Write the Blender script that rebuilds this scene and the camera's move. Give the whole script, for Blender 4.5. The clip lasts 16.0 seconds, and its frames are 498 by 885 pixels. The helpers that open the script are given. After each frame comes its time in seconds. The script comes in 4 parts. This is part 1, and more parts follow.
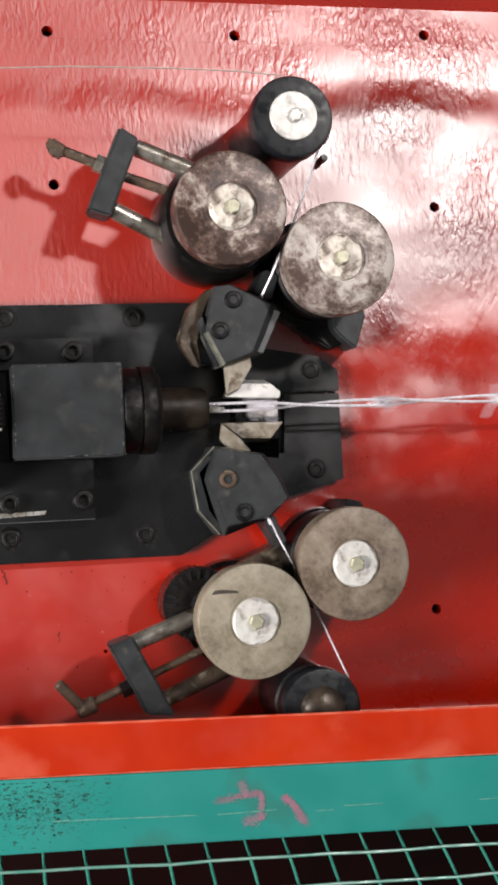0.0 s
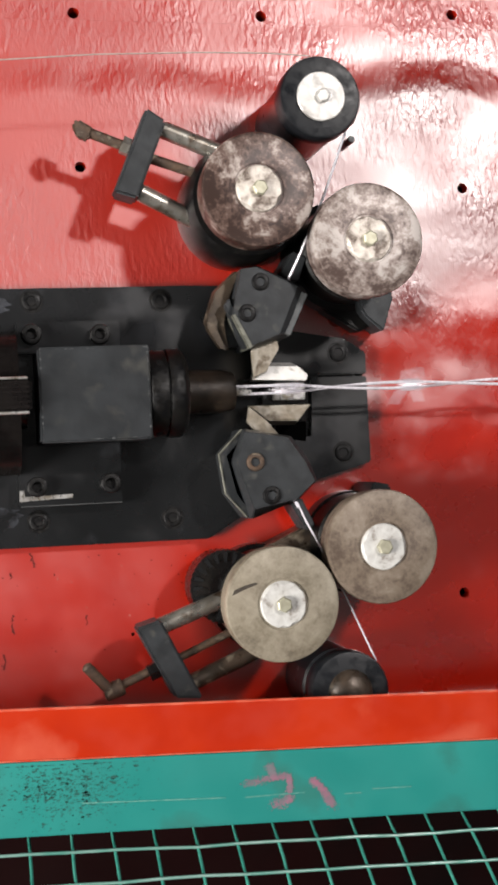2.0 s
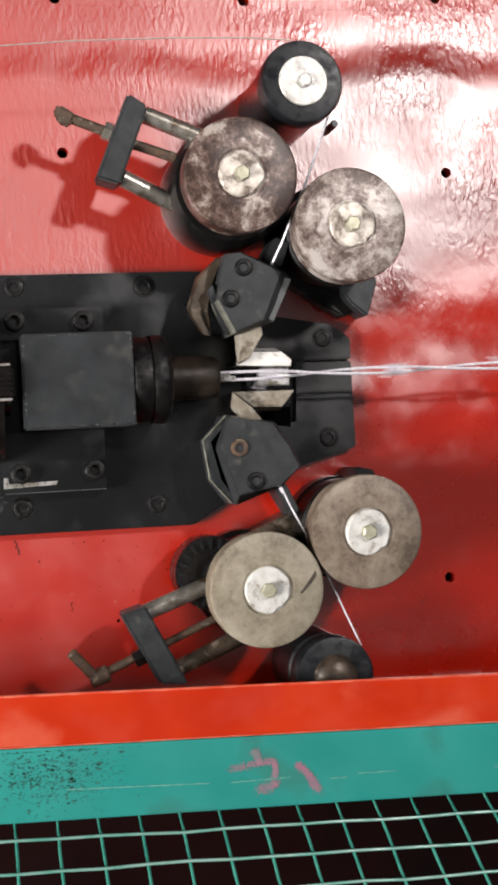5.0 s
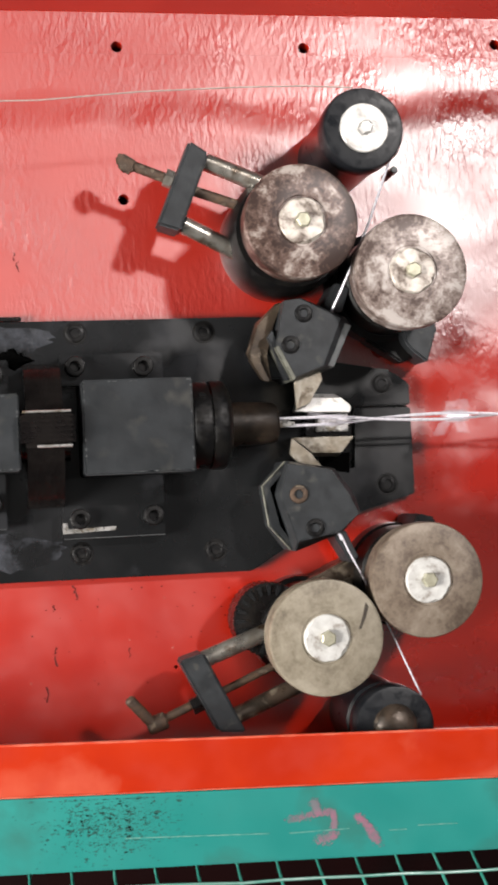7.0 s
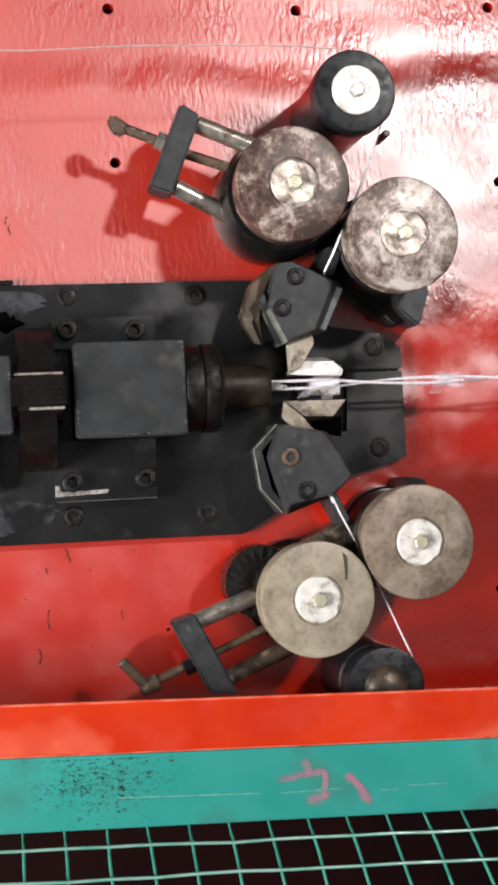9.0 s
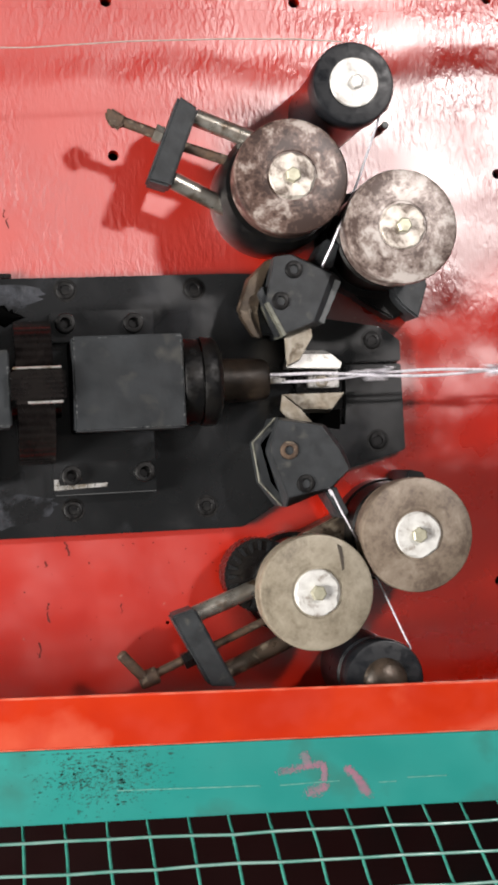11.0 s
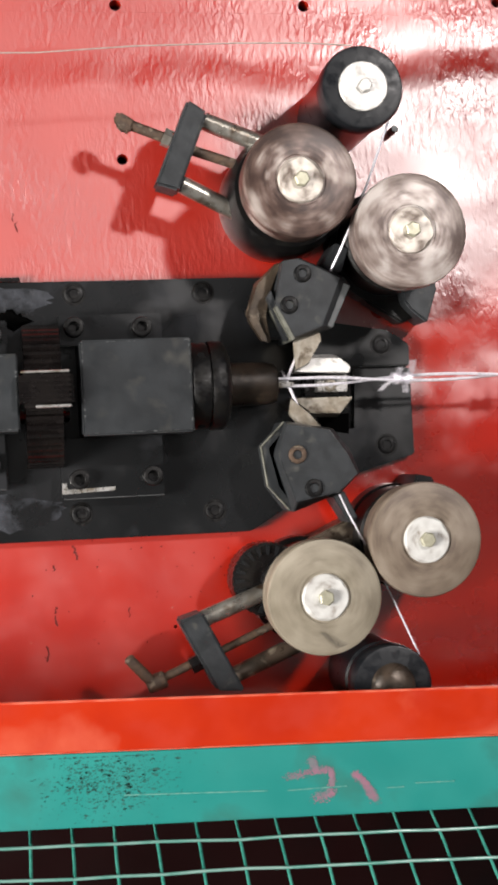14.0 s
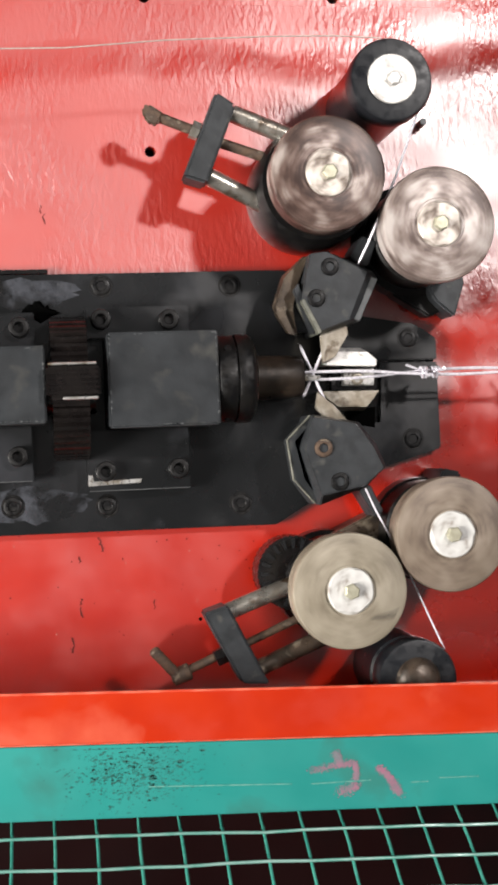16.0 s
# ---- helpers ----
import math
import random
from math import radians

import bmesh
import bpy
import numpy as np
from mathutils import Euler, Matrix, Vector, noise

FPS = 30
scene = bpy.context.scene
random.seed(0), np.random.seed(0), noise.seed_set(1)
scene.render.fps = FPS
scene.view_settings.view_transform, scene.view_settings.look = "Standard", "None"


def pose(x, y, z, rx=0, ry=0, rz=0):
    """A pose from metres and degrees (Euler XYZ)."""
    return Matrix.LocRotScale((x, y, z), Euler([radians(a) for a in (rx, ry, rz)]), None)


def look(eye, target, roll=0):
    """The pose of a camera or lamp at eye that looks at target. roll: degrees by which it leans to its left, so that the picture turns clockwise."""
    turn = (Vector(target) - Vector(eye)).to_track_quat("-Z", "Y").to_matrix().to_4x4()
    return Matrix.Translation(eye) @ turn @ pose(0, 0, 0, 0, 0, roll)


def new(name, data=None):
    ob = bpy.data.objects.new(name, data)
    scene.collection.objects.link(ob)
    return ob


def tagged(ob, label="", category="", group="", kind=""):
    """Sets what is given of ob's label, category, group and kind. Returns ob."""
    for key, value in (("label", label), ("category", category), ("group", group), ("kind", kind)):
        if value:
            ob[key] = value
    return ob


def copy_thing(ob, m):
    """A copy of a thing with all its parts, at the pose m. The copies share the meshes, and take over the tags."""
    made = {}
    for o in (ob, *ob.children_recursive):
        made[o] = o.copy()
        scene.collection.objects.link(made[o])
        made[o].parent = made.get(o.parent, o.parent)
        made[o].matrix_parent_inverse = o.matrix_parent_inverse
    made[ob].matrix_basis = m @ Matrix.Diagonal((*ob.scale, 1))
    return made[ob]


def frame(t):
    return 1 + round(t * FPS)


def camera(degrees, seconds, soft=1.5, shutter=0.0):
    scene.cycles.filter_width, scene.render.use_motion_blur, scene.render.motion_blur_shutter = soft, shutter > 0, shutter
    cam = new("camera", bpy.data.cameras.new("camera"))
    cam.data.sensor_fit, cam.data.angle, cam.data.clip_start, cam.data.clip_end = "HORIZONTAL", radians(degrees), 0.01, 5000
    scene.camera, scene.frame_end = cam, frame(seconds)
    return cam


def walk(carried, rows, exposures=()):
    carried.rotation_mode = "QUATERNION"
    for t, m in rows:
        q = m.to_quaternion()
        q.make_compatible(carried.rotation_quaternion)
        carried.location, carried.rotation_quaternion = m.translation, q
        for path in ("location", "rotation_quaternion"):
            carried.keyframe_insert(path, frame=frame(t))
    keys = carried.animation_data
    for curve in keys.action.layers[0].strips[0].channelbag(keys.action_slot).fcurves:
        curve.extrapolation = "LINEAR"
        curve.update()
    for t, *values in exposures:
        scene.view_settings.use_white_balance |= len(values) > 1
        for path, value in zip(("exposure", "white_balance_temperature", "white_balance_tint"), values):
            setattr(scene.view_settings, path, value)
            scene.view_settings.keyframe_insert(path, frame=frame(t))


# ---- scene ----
cam = camera(20.824, 16.0, soft=3.3, shutter=0.45)
PATH = [
    (0.0, -0.2801, -0.0634, 1.2000, 2.028, -12.990, -2.702), (0.5, -0.2778, -0.0651, 1.1966, 1.811, -12.638, -2.880), (1.0, -0.2827, -0.0661, 1.1954, 1.570, -12.443, -2.853), 
    (1.5, -0.2819, -0.0664, 1.1949, 1.393, -12.108, -2.774), (2.0, -0.2839, -0.0670, 1.1958, 1.501, -12.055, -2.744), (2.5, -0.2801, -0.0680, 1.1974, 1.538, -12.466, -2.819), 
    (3.0, -0.2732, -0.0675, 1.1954, 1.228, -12.744, -3.047), (3.2, -0.2817, -0.0691, 1.1966, 1.110, -12.719, -3.108), (5.3, -0.2759, -0.0679, 1.1966, 0.995, -12.119, -3.059), 
    (5.5, -0.2834, -0.0684, 1.1947, 1.317, -11.360, -2.971), (6.0, -0.2869, -0.0602, 1.1920, 2.222, -8.999, -2.721), (6.5, -0.2855, -0.0578, 1.1884, 2.431, -9.197, -2.688), 
    (7.0, -0.2863, -0.0595, 1.1911, 2.496, -10.406, -2.748), (7.5, -0.2886, -0.0608, 1.1939, 2.677, -11.332, -2.871), (8.0, -0.2860, -0.0617, 1.1911, 2.361, -11.346, -2.967), 
    (8.5, -0.2898, -0.0646, 1.1906, 1.703, -10.930, -2.730), (9.0, -0.2836, -0.0700, 1.1937, 1.453, -10.566, -2.774), (9.2, -0.2861, -0.0645, 1.1956, 0.995, -10.822, -2.808), 
    (11.5, -0.2767, -0.0688, 1.1945, 1.011, -10.482, -2.925), (12.0, -0.2715, -0.0711, 1.1967, 0.855, -10.844, -3.071), (12.5, -0.2738, -0.0664, 1.1961, 0.651, -10.847, -3.121), 
    (13.0, -0.2775, -0.0733, 1.1929, 1.118, -10.311, -2.838), (13.5, -0.2838, -0.0700, 1.1920, 1.285, -10.444, -2.792), (14.0, -0.2770, -0.0655, 1.1937, 1.098, -9.964, -2.754), 
    (14.5, -0.2761, -0.0671, 1.1948, 1.357, -10.736, -3.044), (15.0, -0.2775, -0.0664, 1.1947, 1.283, -9.937, -2.736), (15.5, -0.2789, -0.0699, 1.1929, 1.060, -9.113, -2.486), 
    (16.0, -0.2795, -0.0652, 1.1927, 0.731, -8.997, -2.360),
]
walk(cam, [(t, pose(x, y, z, rx, ry, rz)) for t, x, y, z, rx, ry, rz in PATH],
     exposures=[(0, -0.14), (1, -0.12), (2, -0.1), (3.2, -0.14), (5.5, 0.0), (6, 0.15), (7, 0.08), (8, 0.05), (9, 0.12), (12.5, 0.06), (14.5, 0.1), (16, 0.2)])

# ---- light: one hall lamp high to the side, and a broad added fill opposite ----
world = bpy.data.worlds.new("hall_air")
scene.world = world
world.use_nodes = True
world.node_tree.nodes["Background"].inputs["Color"].default_value = (0.85, 0.9, 1.0, 1)
world.node_tree.nodes["Background"].inputs["Strength"].default_value = 0.04


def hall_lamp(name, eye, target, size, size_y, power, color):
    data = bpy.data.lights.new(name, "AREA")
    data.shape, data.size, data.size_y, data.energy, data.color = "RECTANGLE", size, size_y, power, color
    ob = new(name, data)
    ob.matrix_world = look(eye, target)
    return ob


hall_lamp("hall_lamp", (1.2, 1.13, 2.6), (0, 0.05, 0), 0.19, 0.17, 59.0, (1.0, 0.94, 0.915))
# added fill light, far enough left that the glossy paint doesn't mirror it
hall_lamp("fill_lamp", (-2.8, -0.4, 1.75), (0, 0, 0), 1.1, 1.1, 232, (1.0, 0.95, 0.90))


# ---- materials ----
def surf(name, base, second, scale=40.0, rough=0.5, metal=0.0, bump=0.15, bump_scale=200.0,
         stain=None, stain_scale=25.0, stain_amount=0.5, rough_var=0.15, detail=6.0, bump_dist=0.001, spec=0.5, twist=0.6, grit=0.5, patchy=False, ior=1.5, lacquer=False):
    m = bpy.data.materials.new(name)
    m.use_nodes = True
    nt = m.node_tree
    N, L = nt.nodes, nt.links
    b = N["Principled BSDF"]
    tc = N.new("ShaderNodeTexCoord")

    def noise_tex(s, d, dist=0.0):
        n = N.new("ShaderNodeTexNoise")
        n.inputs["Scale"].default_value, n.inputs["Detail"].default_value = s, d
        n.inputs["Distortion"].default_value = dist
        n.inputs["Roughness"].default_value = grit
        L.new(tc.outputs["Object"], n.inputs["Vector"])
        return n

    def ramp(src, lo, hi):
        r = N.new("ShaderNodeMapRange")
        r.inputs["From Min"].default_value, r.inputs["From Max"].default_value = lo, hi
        L.new(src, r.inputs["Value"])
        return r.outputs["Result"]

    def mix(f, a, c):
        x = N.new("ShaderNodeMix")
        x.data_type = "RGBA"
        L.new(f, x.inputs["Factor"])
        for sock, v in ((x.inputs[6], a), (x.inputs[7], c)):
            if isinstance(v, tuple):
                sock.default_value = (*v, 1)
            else:
                L.new(v, sock)
        return x.outputs[2]

    n1 = noise_tex(scale, detail, 0.3)
    col = mix(ramp(n1.outputs["Fac"], 0.38, 0.62), base, second)
    if stain:
        n2 = noise_tex(stain_scale, 8.0, 0.25)
        col = mix(ramp(n2.outputs["Fac"], 0.62 - 0.24 * stain_amount, 0.74 - 0.24 * stain_amount), col, stain)
    L.new(col, b.inputs["Base Color"])
    n3 = noise_tex(scale * 2.3, 4.0)
    r = N.new("ShaderNodeMapRange")
    r.inputs["From Min"].default_value, r.inputs["From Max"].default_value = 0.3, 0.7
    r.inputs["To Min"].default_value, r.inputs["To Max"].default_value = max(0.03, rough - rough_var), min(1, rough + rough_var)
    L.new(n3.outputs["Fac"], r.inputs["Value"])
    L.new(r.outputs["Result"], b.inputs["Roughness"])
    b.inputs["Metallic"].default_value = metal
    b.inputs["Specular IOR Level"].default_value = spec
    b.inputs["IOR"].default_value = ior
    normal, gloss = None, r.outputs["Result"]
    if bump:
        n4 = noise_tex(bump_scale, 3.0 if patchy else 5.0, twist)
        bp = N.new("ShaderNodeBump")
        bp.inputs["Strength"].default_value, bp.inputs["Distance"].default_value = bump, bump_dist
        L.new(n4.outputs["Fac"], bp.inputs["Height"])
        if patchy:
            # orange peel: strong at the back of the table and in patches, drawn out along the spray strokes, smooth in front
            strokes = N.new("ShaderNodeMapping")
            strokes.inputs["Scale"].default_value = (1.0, 0.4, 1.0)
            L.new(tc.outputs["Object"], strokes.inputs["Vector"])
            L.new(strokes.outputs["Vector"], n4.inputs["Vector"])
            sep = N.new("ShaderNodeSeparateXYZ")
            L.new(tc.outputs["Object"], sep.inputs["Vector"])
            back = N.new("ShaderNodeMapRange")
            for key, v in (("From Min", 0.02), ("From Max", 0.13), ("To Min", 0.07), ("To Max", 1.0)):
                back.inputs[key].default_value = v
            L.new(sep.outputs["Y"], back.inputs["Value"])
            wide = noise_tex(9, 3.0, 0.5)
            mul = N.new("ShaderNodeMath")
            mul.operation = "MULTIPLY"
            L.new(back.outputs["Result"], mul.inputs[0])
            L.new(ramp(wide.outputs["Fac"], 0.36, 0.62), mul.inputs[1])
            L.new(mul.outputs["Value"], bp.inputs["Strength"])
            # the sheet itself is slightly buckled, in long waves
            stretch = N.new("ShaderNodeMapping")
            stretch.inputs["Scale"].default_value = (2.4, 6.5, 1.0)
            L.new(tc.outputs["Object"], stretch.inputs["Vector"])
            waves = N.new("ShaderNodeTexNoise")
            waves.inputs["Scale"].default_value, waves.inputs["Detail"].default_value = 1.0, 2.0
            L.new(stretch.outputs["Vector"], waves.inputs["Vector"])
            sheet = N.new("ShaderNodeBump")
            sheet.inputs["Strength"].default_value, sheet.inputs["Distance"].default_value = 1.0, 0.009
            # and drops a few millimetres just before the rear fold
            fold = N.new("ShaderNodeMapRange")
            fold.interpolation_type = "SMOOTHSTEP"
            for key, v in (("From Min", 0.290), ("From Max", 0.335), ("To Min", 0.0), ("To Max", -0.75)):
                fold.inputs[key].default_value = v
            sway = N.new("ShaderNodeMath")
            sway.operation = "MULTIPLY_ADD"
            sway.inputs[1].default_value = 0.07
            L.new(noise_tex(6, 2.0, 0.3).outputs["Fac"], sway.inputs[0])
            L.new(sep.outputs["Y"], sway.inputs[2])
            L.new(sway.outputs["Value"], fold.inputs["Value"])
            total = N.new("ShaderNodeMath")
            L.new(waves.outputs["Fac"], total.inputs[0])
            L.new(fold.outputs["Result"], total.inputs[1])
            L.new(total.outputs["Value"], sheet.inputs["Height"])
            L.new(sheet.outputs["Normal"], bp.inputs["Normal"])
        if patchy:
            # the paint has dulled towards the back and under the supply side; it is still slick in front
            dull = r.outputs["Result"]
            for axis, a, c, gain in (("Y", 0.02, 0.14, 0.09), ("X", 0.06, -0.20, 0.16)):
                way = N.new("ShaderNodeMapRange")
                way.interpolation_type = "SMOOTHSTEP"
                for key, v in (("From Min", min(a, c)), ("From Max", max(a, c)), ("To Min", 0.0 if a < c else gain), ("To Max", gain if a < c else 0.0)):
                    way.inputs[key].default_value = v
                L.new(sep.outputs[axis], way.inputs["Value"])
                add = N.new("ShaderNodeMath")
                L.new(dull, add.inputs[0])
                L.new(way.outputs["Result"], add.inputs[1])
                dull = add.outputs["Value"]
            gloss = dull
        normal = bp.outputs["Normal"]
        L.new(normal, b.inputs["Normal"])
    if lacquer:
        # a clear skin over a matt ground, with a lobe that dies off quickly
        b.inputs["Specular IOR Level"].default_value = 0.0
        skin = N.new("ShaderNodeBsdfGlossy")
        skin.distribution = "BECKMANN"
        L.new(gloss, skin.inputs["Roughness"])
        fres = N.new("ShaderNodeFresnel")
        fres.inputs["IOR"].default_value = ior
        both = N.new("ShaderNodeMixShader")
        L.new(fres.outputs["Fac"], both.inputs[0])
        L.new(b.outputs["BSDF"], both.inputs[1])
        L.new(skin.outputs["BSDF"], both.inputs[2])
        if normal:
            L.new(normal, skin.inputs["Normal"])
        L.new(both.outputs["Shader"], N["Material Output"].inputs["Surface"])
    return m


def roller_face(name, low, mid, high, lift=0.0, gloss=0.42, bite=1.9):
    """Turned steel face: soft blotches, fine pitting and faint turning rings round the axle."""
    m = bpy.data.materials.new(name)
    m.use_nodes = True
    N, L = m.node_tree.nodes, m.node_tree.links
    b = N["Principled BSDF"]
    tc = N.new("ShaderNodeTexCoord")

    def tex(scale, detail, rough, vec=None):
        n = N.new("ShaderNodeTexNoise")
        for key, v in (("Scale", scale), ("Detail", detail), ("Roughness", rough), ("Distortion", 0.4)):
            n.inputs[key].default_value = v
        L.new(vec or tc.outputs["Object"], n.inputs["Vector"])
        return n.outputs["Fac"]

    def calc(op, a, c):
        x = N.new("ShaderNodeMath")
        x.operation = op
        for sock, v in zip(x.inputs, (a, c)):
            if isinstance(v, float):
                sock.default_value = v
            else:
                L.new(v, sock)
        return x.outputs[0]
    flat = N.new("ShaderNodeVectorMath")
    flat.operation = "MULTIPLY"
    flat.inputs[1].default_value = (1, 1, 0)
    L.new(tc.outputs["Object"], flat.inputs[0])
    size = N.new("ShaderNodeVectorMath")
    size.operation = "LENGTH"
    L.new(flat.outputs[0], size.inputs[0])
    line = N.new("ShaderNodeCombineXYZ")
    L.new(size.outputs["Value"], line.inputs[0])
    rings = tex(420.0, 2.0, 0.6, line.outputs[0])
    blot = calc("ADD", calc("MULTIPLY", tex(34.0, 5.0, 0.62), 1.0), calc("MULTIPLY", tex(190.0, 5.0, 0.72), 0.5))
    tone = calc("ADD", calc("ADD", blot, calc("MULTIPLY", rings, 0.10)), -0.80 + lift)
    cr = N.new("ShaderNodeValToRGB")
    e = cr.color_ramp.elements
    e[0].position, e[0].color = 0.30, (*low, 1)
    e[1].position, e[1].color = 0.72, (*high, 1)
    k = e.new(0.50)
    k.color = (*mid, 1)
    # centre the tone on one half
    L.new(calc("ADD", calc("MULTIPLY", tone, bite), 0.5), cr.inputs["Fac"])
    L.new(cr.outputs["Color"], b.inputs["Base Color"])
    b.inputs["Metallic"].default_value = 0.15
    b.inputs["Roughness"].default_value = gloss
    b.inputs["Anisotropic"].default_value = 0.5
    tan = N.new("ShaderNodeTangent")
    tan.direction_type, tan.axis = "RADIAL", "Z"
    L.new(tan.outputs["Tangent"], b.inputs["Tangent"])
    bp = N.new("ShaderNodeBump")
    bp.inputs["Strength"].default_value, bp.inputs["Distance"].default_value = 0.25, 0.0006
    L.new(blot, bp.inputs["Height"])
    L.new(bp.outputs["Normal"], b.inputs["Normal"])
    return m


RED = surf("red_paint", (0.395, 0.014, 0.004), (0.35, 0.010, 0.003), 9, 0.28, 0, 0.75, 230, (0.36, 0.010, 0.003), 12, 0.15, 0.05, bump_dist=0.0014, detail=5, twist=0.4, patchy=True, ior=2.5, lacquer=True)
RED_LIP = surf("red_orange_paint", (0.43, 0.026, 0.004), (0.37, 0.018, 0.003), 12, 0.45, 0, 0.14, 50, (0.50, 0.085, 0.045), 7, 0.36, 0.1, ior=1.5, lacquer=True)
GREEN = surf("green_paint", (0.010, 0.180, 0.160), (0.016, 0.215, 0.190), 7, 0.5, 0, 0.14, 70, (0.016, 0.15, 0.128), 16, 0.25, 0.12, spec=0.4)
GREEN_WIRE = surf("green_plastic", (0.060, 0.290, 0.225), (0.030, 0.205, 0.160), 60, 0.35, 0, 0.1, 200)
BLACK = surf("black_oxide_steel", (0.0065, 0.007, 0.0075), (0.0135, 0.014, 0.015), 9, 0.31, 0.0, 0.10, 90, (0.024, 0.025, 0.028), 14, 0.28, 0.12, ior=1.5, lacquer=True)
OILY = surf("oily_black_steel", (0.005, 0.0045, 0.0045), (0.008, 0.007, 0.007), 40, 0.26, 0.0, 0.2, 160, None, 20, 0.3, 0.1, ior=1.6, lacquer=True)
BLOCK = surf("blued_steel", (0.019, 0.022, 0.025), (0.010, 0.012, 0.014), 28, 0.5, 0.1, 0.12, 220, (0.036, 0.036, 0.033), 30, 0.12, 0.1, spec=0.4)
BROWNED = surf("browned_blade_steel", (0.085, 0.062, 0.042), (0.030, 0.021, 0.014), 50, 0.45, 0.35, 0.3, 180, (0.20, 0.165, 0.125), 60, 0.14, 0.12, grit=0.7)
KNIFE = surf("tool_steel", (0.030, 0.033, 0.036), (0.020, 0.022, 0.024), 60, 0.45, 0.1, 0.15, 200, (0.06, 0.06, 0.055), 70, 0.08, 0.1, spec=0.3)
RIM_A = roller_face("brown_stained_steel", (0.036, 0.020, 0.016), (0.120, 0.076, 0.062), (0.36, 0.31, 0.28), -0.035)
RIM_A2 = roller_face("pale_stained_steel", (0.075, 0.050, 0.043), (0.225, 0.178, 0.158), (0.45, 0.405, 0.38), 0.01)
RIM_B = roller_face("dull_yellowed_steel", (0.120, 0.099, 0.072), (0.215, 0.186, 0.138), (0.29, 0.257, 0.2), 0.03, 0.5, 1.1)
RIM_B2 = roller_face("dull_brown_steel", (0.085, 0.061, 0.046), (0.160, 0.124, 0.093), (0.225, 0.185, 0.145), 0.0, 0.5, 1.3)
WASHER = surf("bright_zinc", (0.60, 0.60, 0.58), (0.45, 0.44, 0.42), 80, 0.45, 0.15, 0.25, 240, (0.17, 0.135, 0.105), 75, 0.26, 0.1, grit=0.68)
WASHER_A = surf("stained_zinc", (0.62, 0.58, 0.52), (0.36, 0.31, 0.27), 70, 0.42, 0.25, 0.3, 240, (0.10, 0.072, 0.055), 62, 0.5, 0.1, grit=0.68)
BOLT = surf("yellow_zinc_bolt", (0.43, 0.415, 0.315), (0.33, 0.315, 0.235), 150, 0.4, 0.4, 0.1, 300)
WHITE = surf("white_disc", (0.50, 0.49, 0.475), (0.44, 0.43, 0.41), 70, 0.4, 0.2, 0.15, 200, (0.28, 0.265, 0.245), 85, 0.2, 0.1)
RUBBER = surf("black_nylon", (0.008, 0.009, 0.011), (0.015, 0.016, 0.018), 50, 0.42, 0, 0.2, 150, ior=1.4, lacquer=True)
ROD = surf("dull_steel_rod", (0.42, 0.40, 0.36), (0.26, 0.235, 0.20), 60, 0.32, 0.8, 0.15, 300, (0.13, 0.09, 0.06), 50, 0.25, 0.1)
RUSTY = surf("rusty_steel", (0.102, 0.065, 0.042), (0.051, 0.035, 0.027), 120, 0.6, 0.4, 0.5, 300, (0.204, 0.163, 0.116), 120, 0.2)
WIRE = surf("galvanised_wire", (0.80, 0.78, 0.84), (0.62, 0.60, 0.66), 300, 0.35, 0.35, 0.1, 500)
DULL_WIRE = surf("dull_thin_wire", (0.52, 0.47, 0.43), (0.36, 0.31, 0.28), 300, 0.45, 0.3, 0.1, 500)
BRIGHT = surf("polished_steel", (0.544, 0.537, 0.524), (0.381, 0.367, 0.340), 110, 0.3, 0.7, 0.25, 260, (0.231, 0.190, 0.136), 110, 0.25, 0.1)
WORN = surf("worn_blade_steel", (0.340, 0.313, 0.265), (0.231, 0.197, 0.150), 90, 0.4, 0.55, 0.3, 220, (0.122, 0.095, 0.068), 80, 0.3, 0.12)
BRONZE = surf("brown_polished_steel", (0.070, 0.050, 0.036), (0.022, 0.018, 0.014), 50, 0.38, 0.4, 0.3, 160, (0.24, 0.20, 0.15), 70, 0.14)
SCREW = surf("black_cap_screw", (0.0045, 0.0045, 0.005), (0.008, 0.0075, 0.007), 90, 0.5, 0.0, 0.2, 200, ior=1.33, lacquer=True)
PINK = surf("pink_chalk", (0.27, 0.12, 0.175), (0.14, 0.15, 0.165), 70, 0.8, 0, 0.2, 300)
SCUFF = surf("pale_scratch", (0.10, 0.26, 0.22), (0.03, 0.20, 0.17), 200, 0.7, 0, 0, 1)
DIRT = surf("black_grease", (0.012, 0.075, 0.064), (0.014, 0.125, 0.108), 200, 0.5, 0, 0.3, 300)
RUN = surf("dark_red_run", (0.13, 0.007, 0.004), (0.06, 0.004, 0.003), 200, 0.5, 0, 0.2, 300)
PALE = surf("pale_chip_and_glint", (0.50, 0.20, 0.17), (0.42, 0.10, 0.08), 200, 0.6, 0, 0.2, 300)
FLAT_BLACK = surf("flat_black", (0.0015, 0.0015, 0.0015), (0.002, 0.002, 0.002), 50, 0.9, 0, 0, 1, spec=0.0)
STEEL = surf("grey_ground_steel", (0.085, 0.090, 0.092), (0.060, 0.063, 0.065), 60, 0.45, 0.2, 0.15, 200, spec=0.4)
DIE = surf("white_polished_steel", (0.80, 0.79, 0.77), (0.66, 0.65, 0.62), 60, 0.35, 0.3, 0.15, 200, (0.34, 0.30, 0.25), 90, 0.1, 0.1)
PALE_STEEL = surf("greenish_grey_steel", (0.16, 0.16, 0.13), (0.08, 0.082, 0.07), 90, 0.4, 0.3, 0.2, 200)
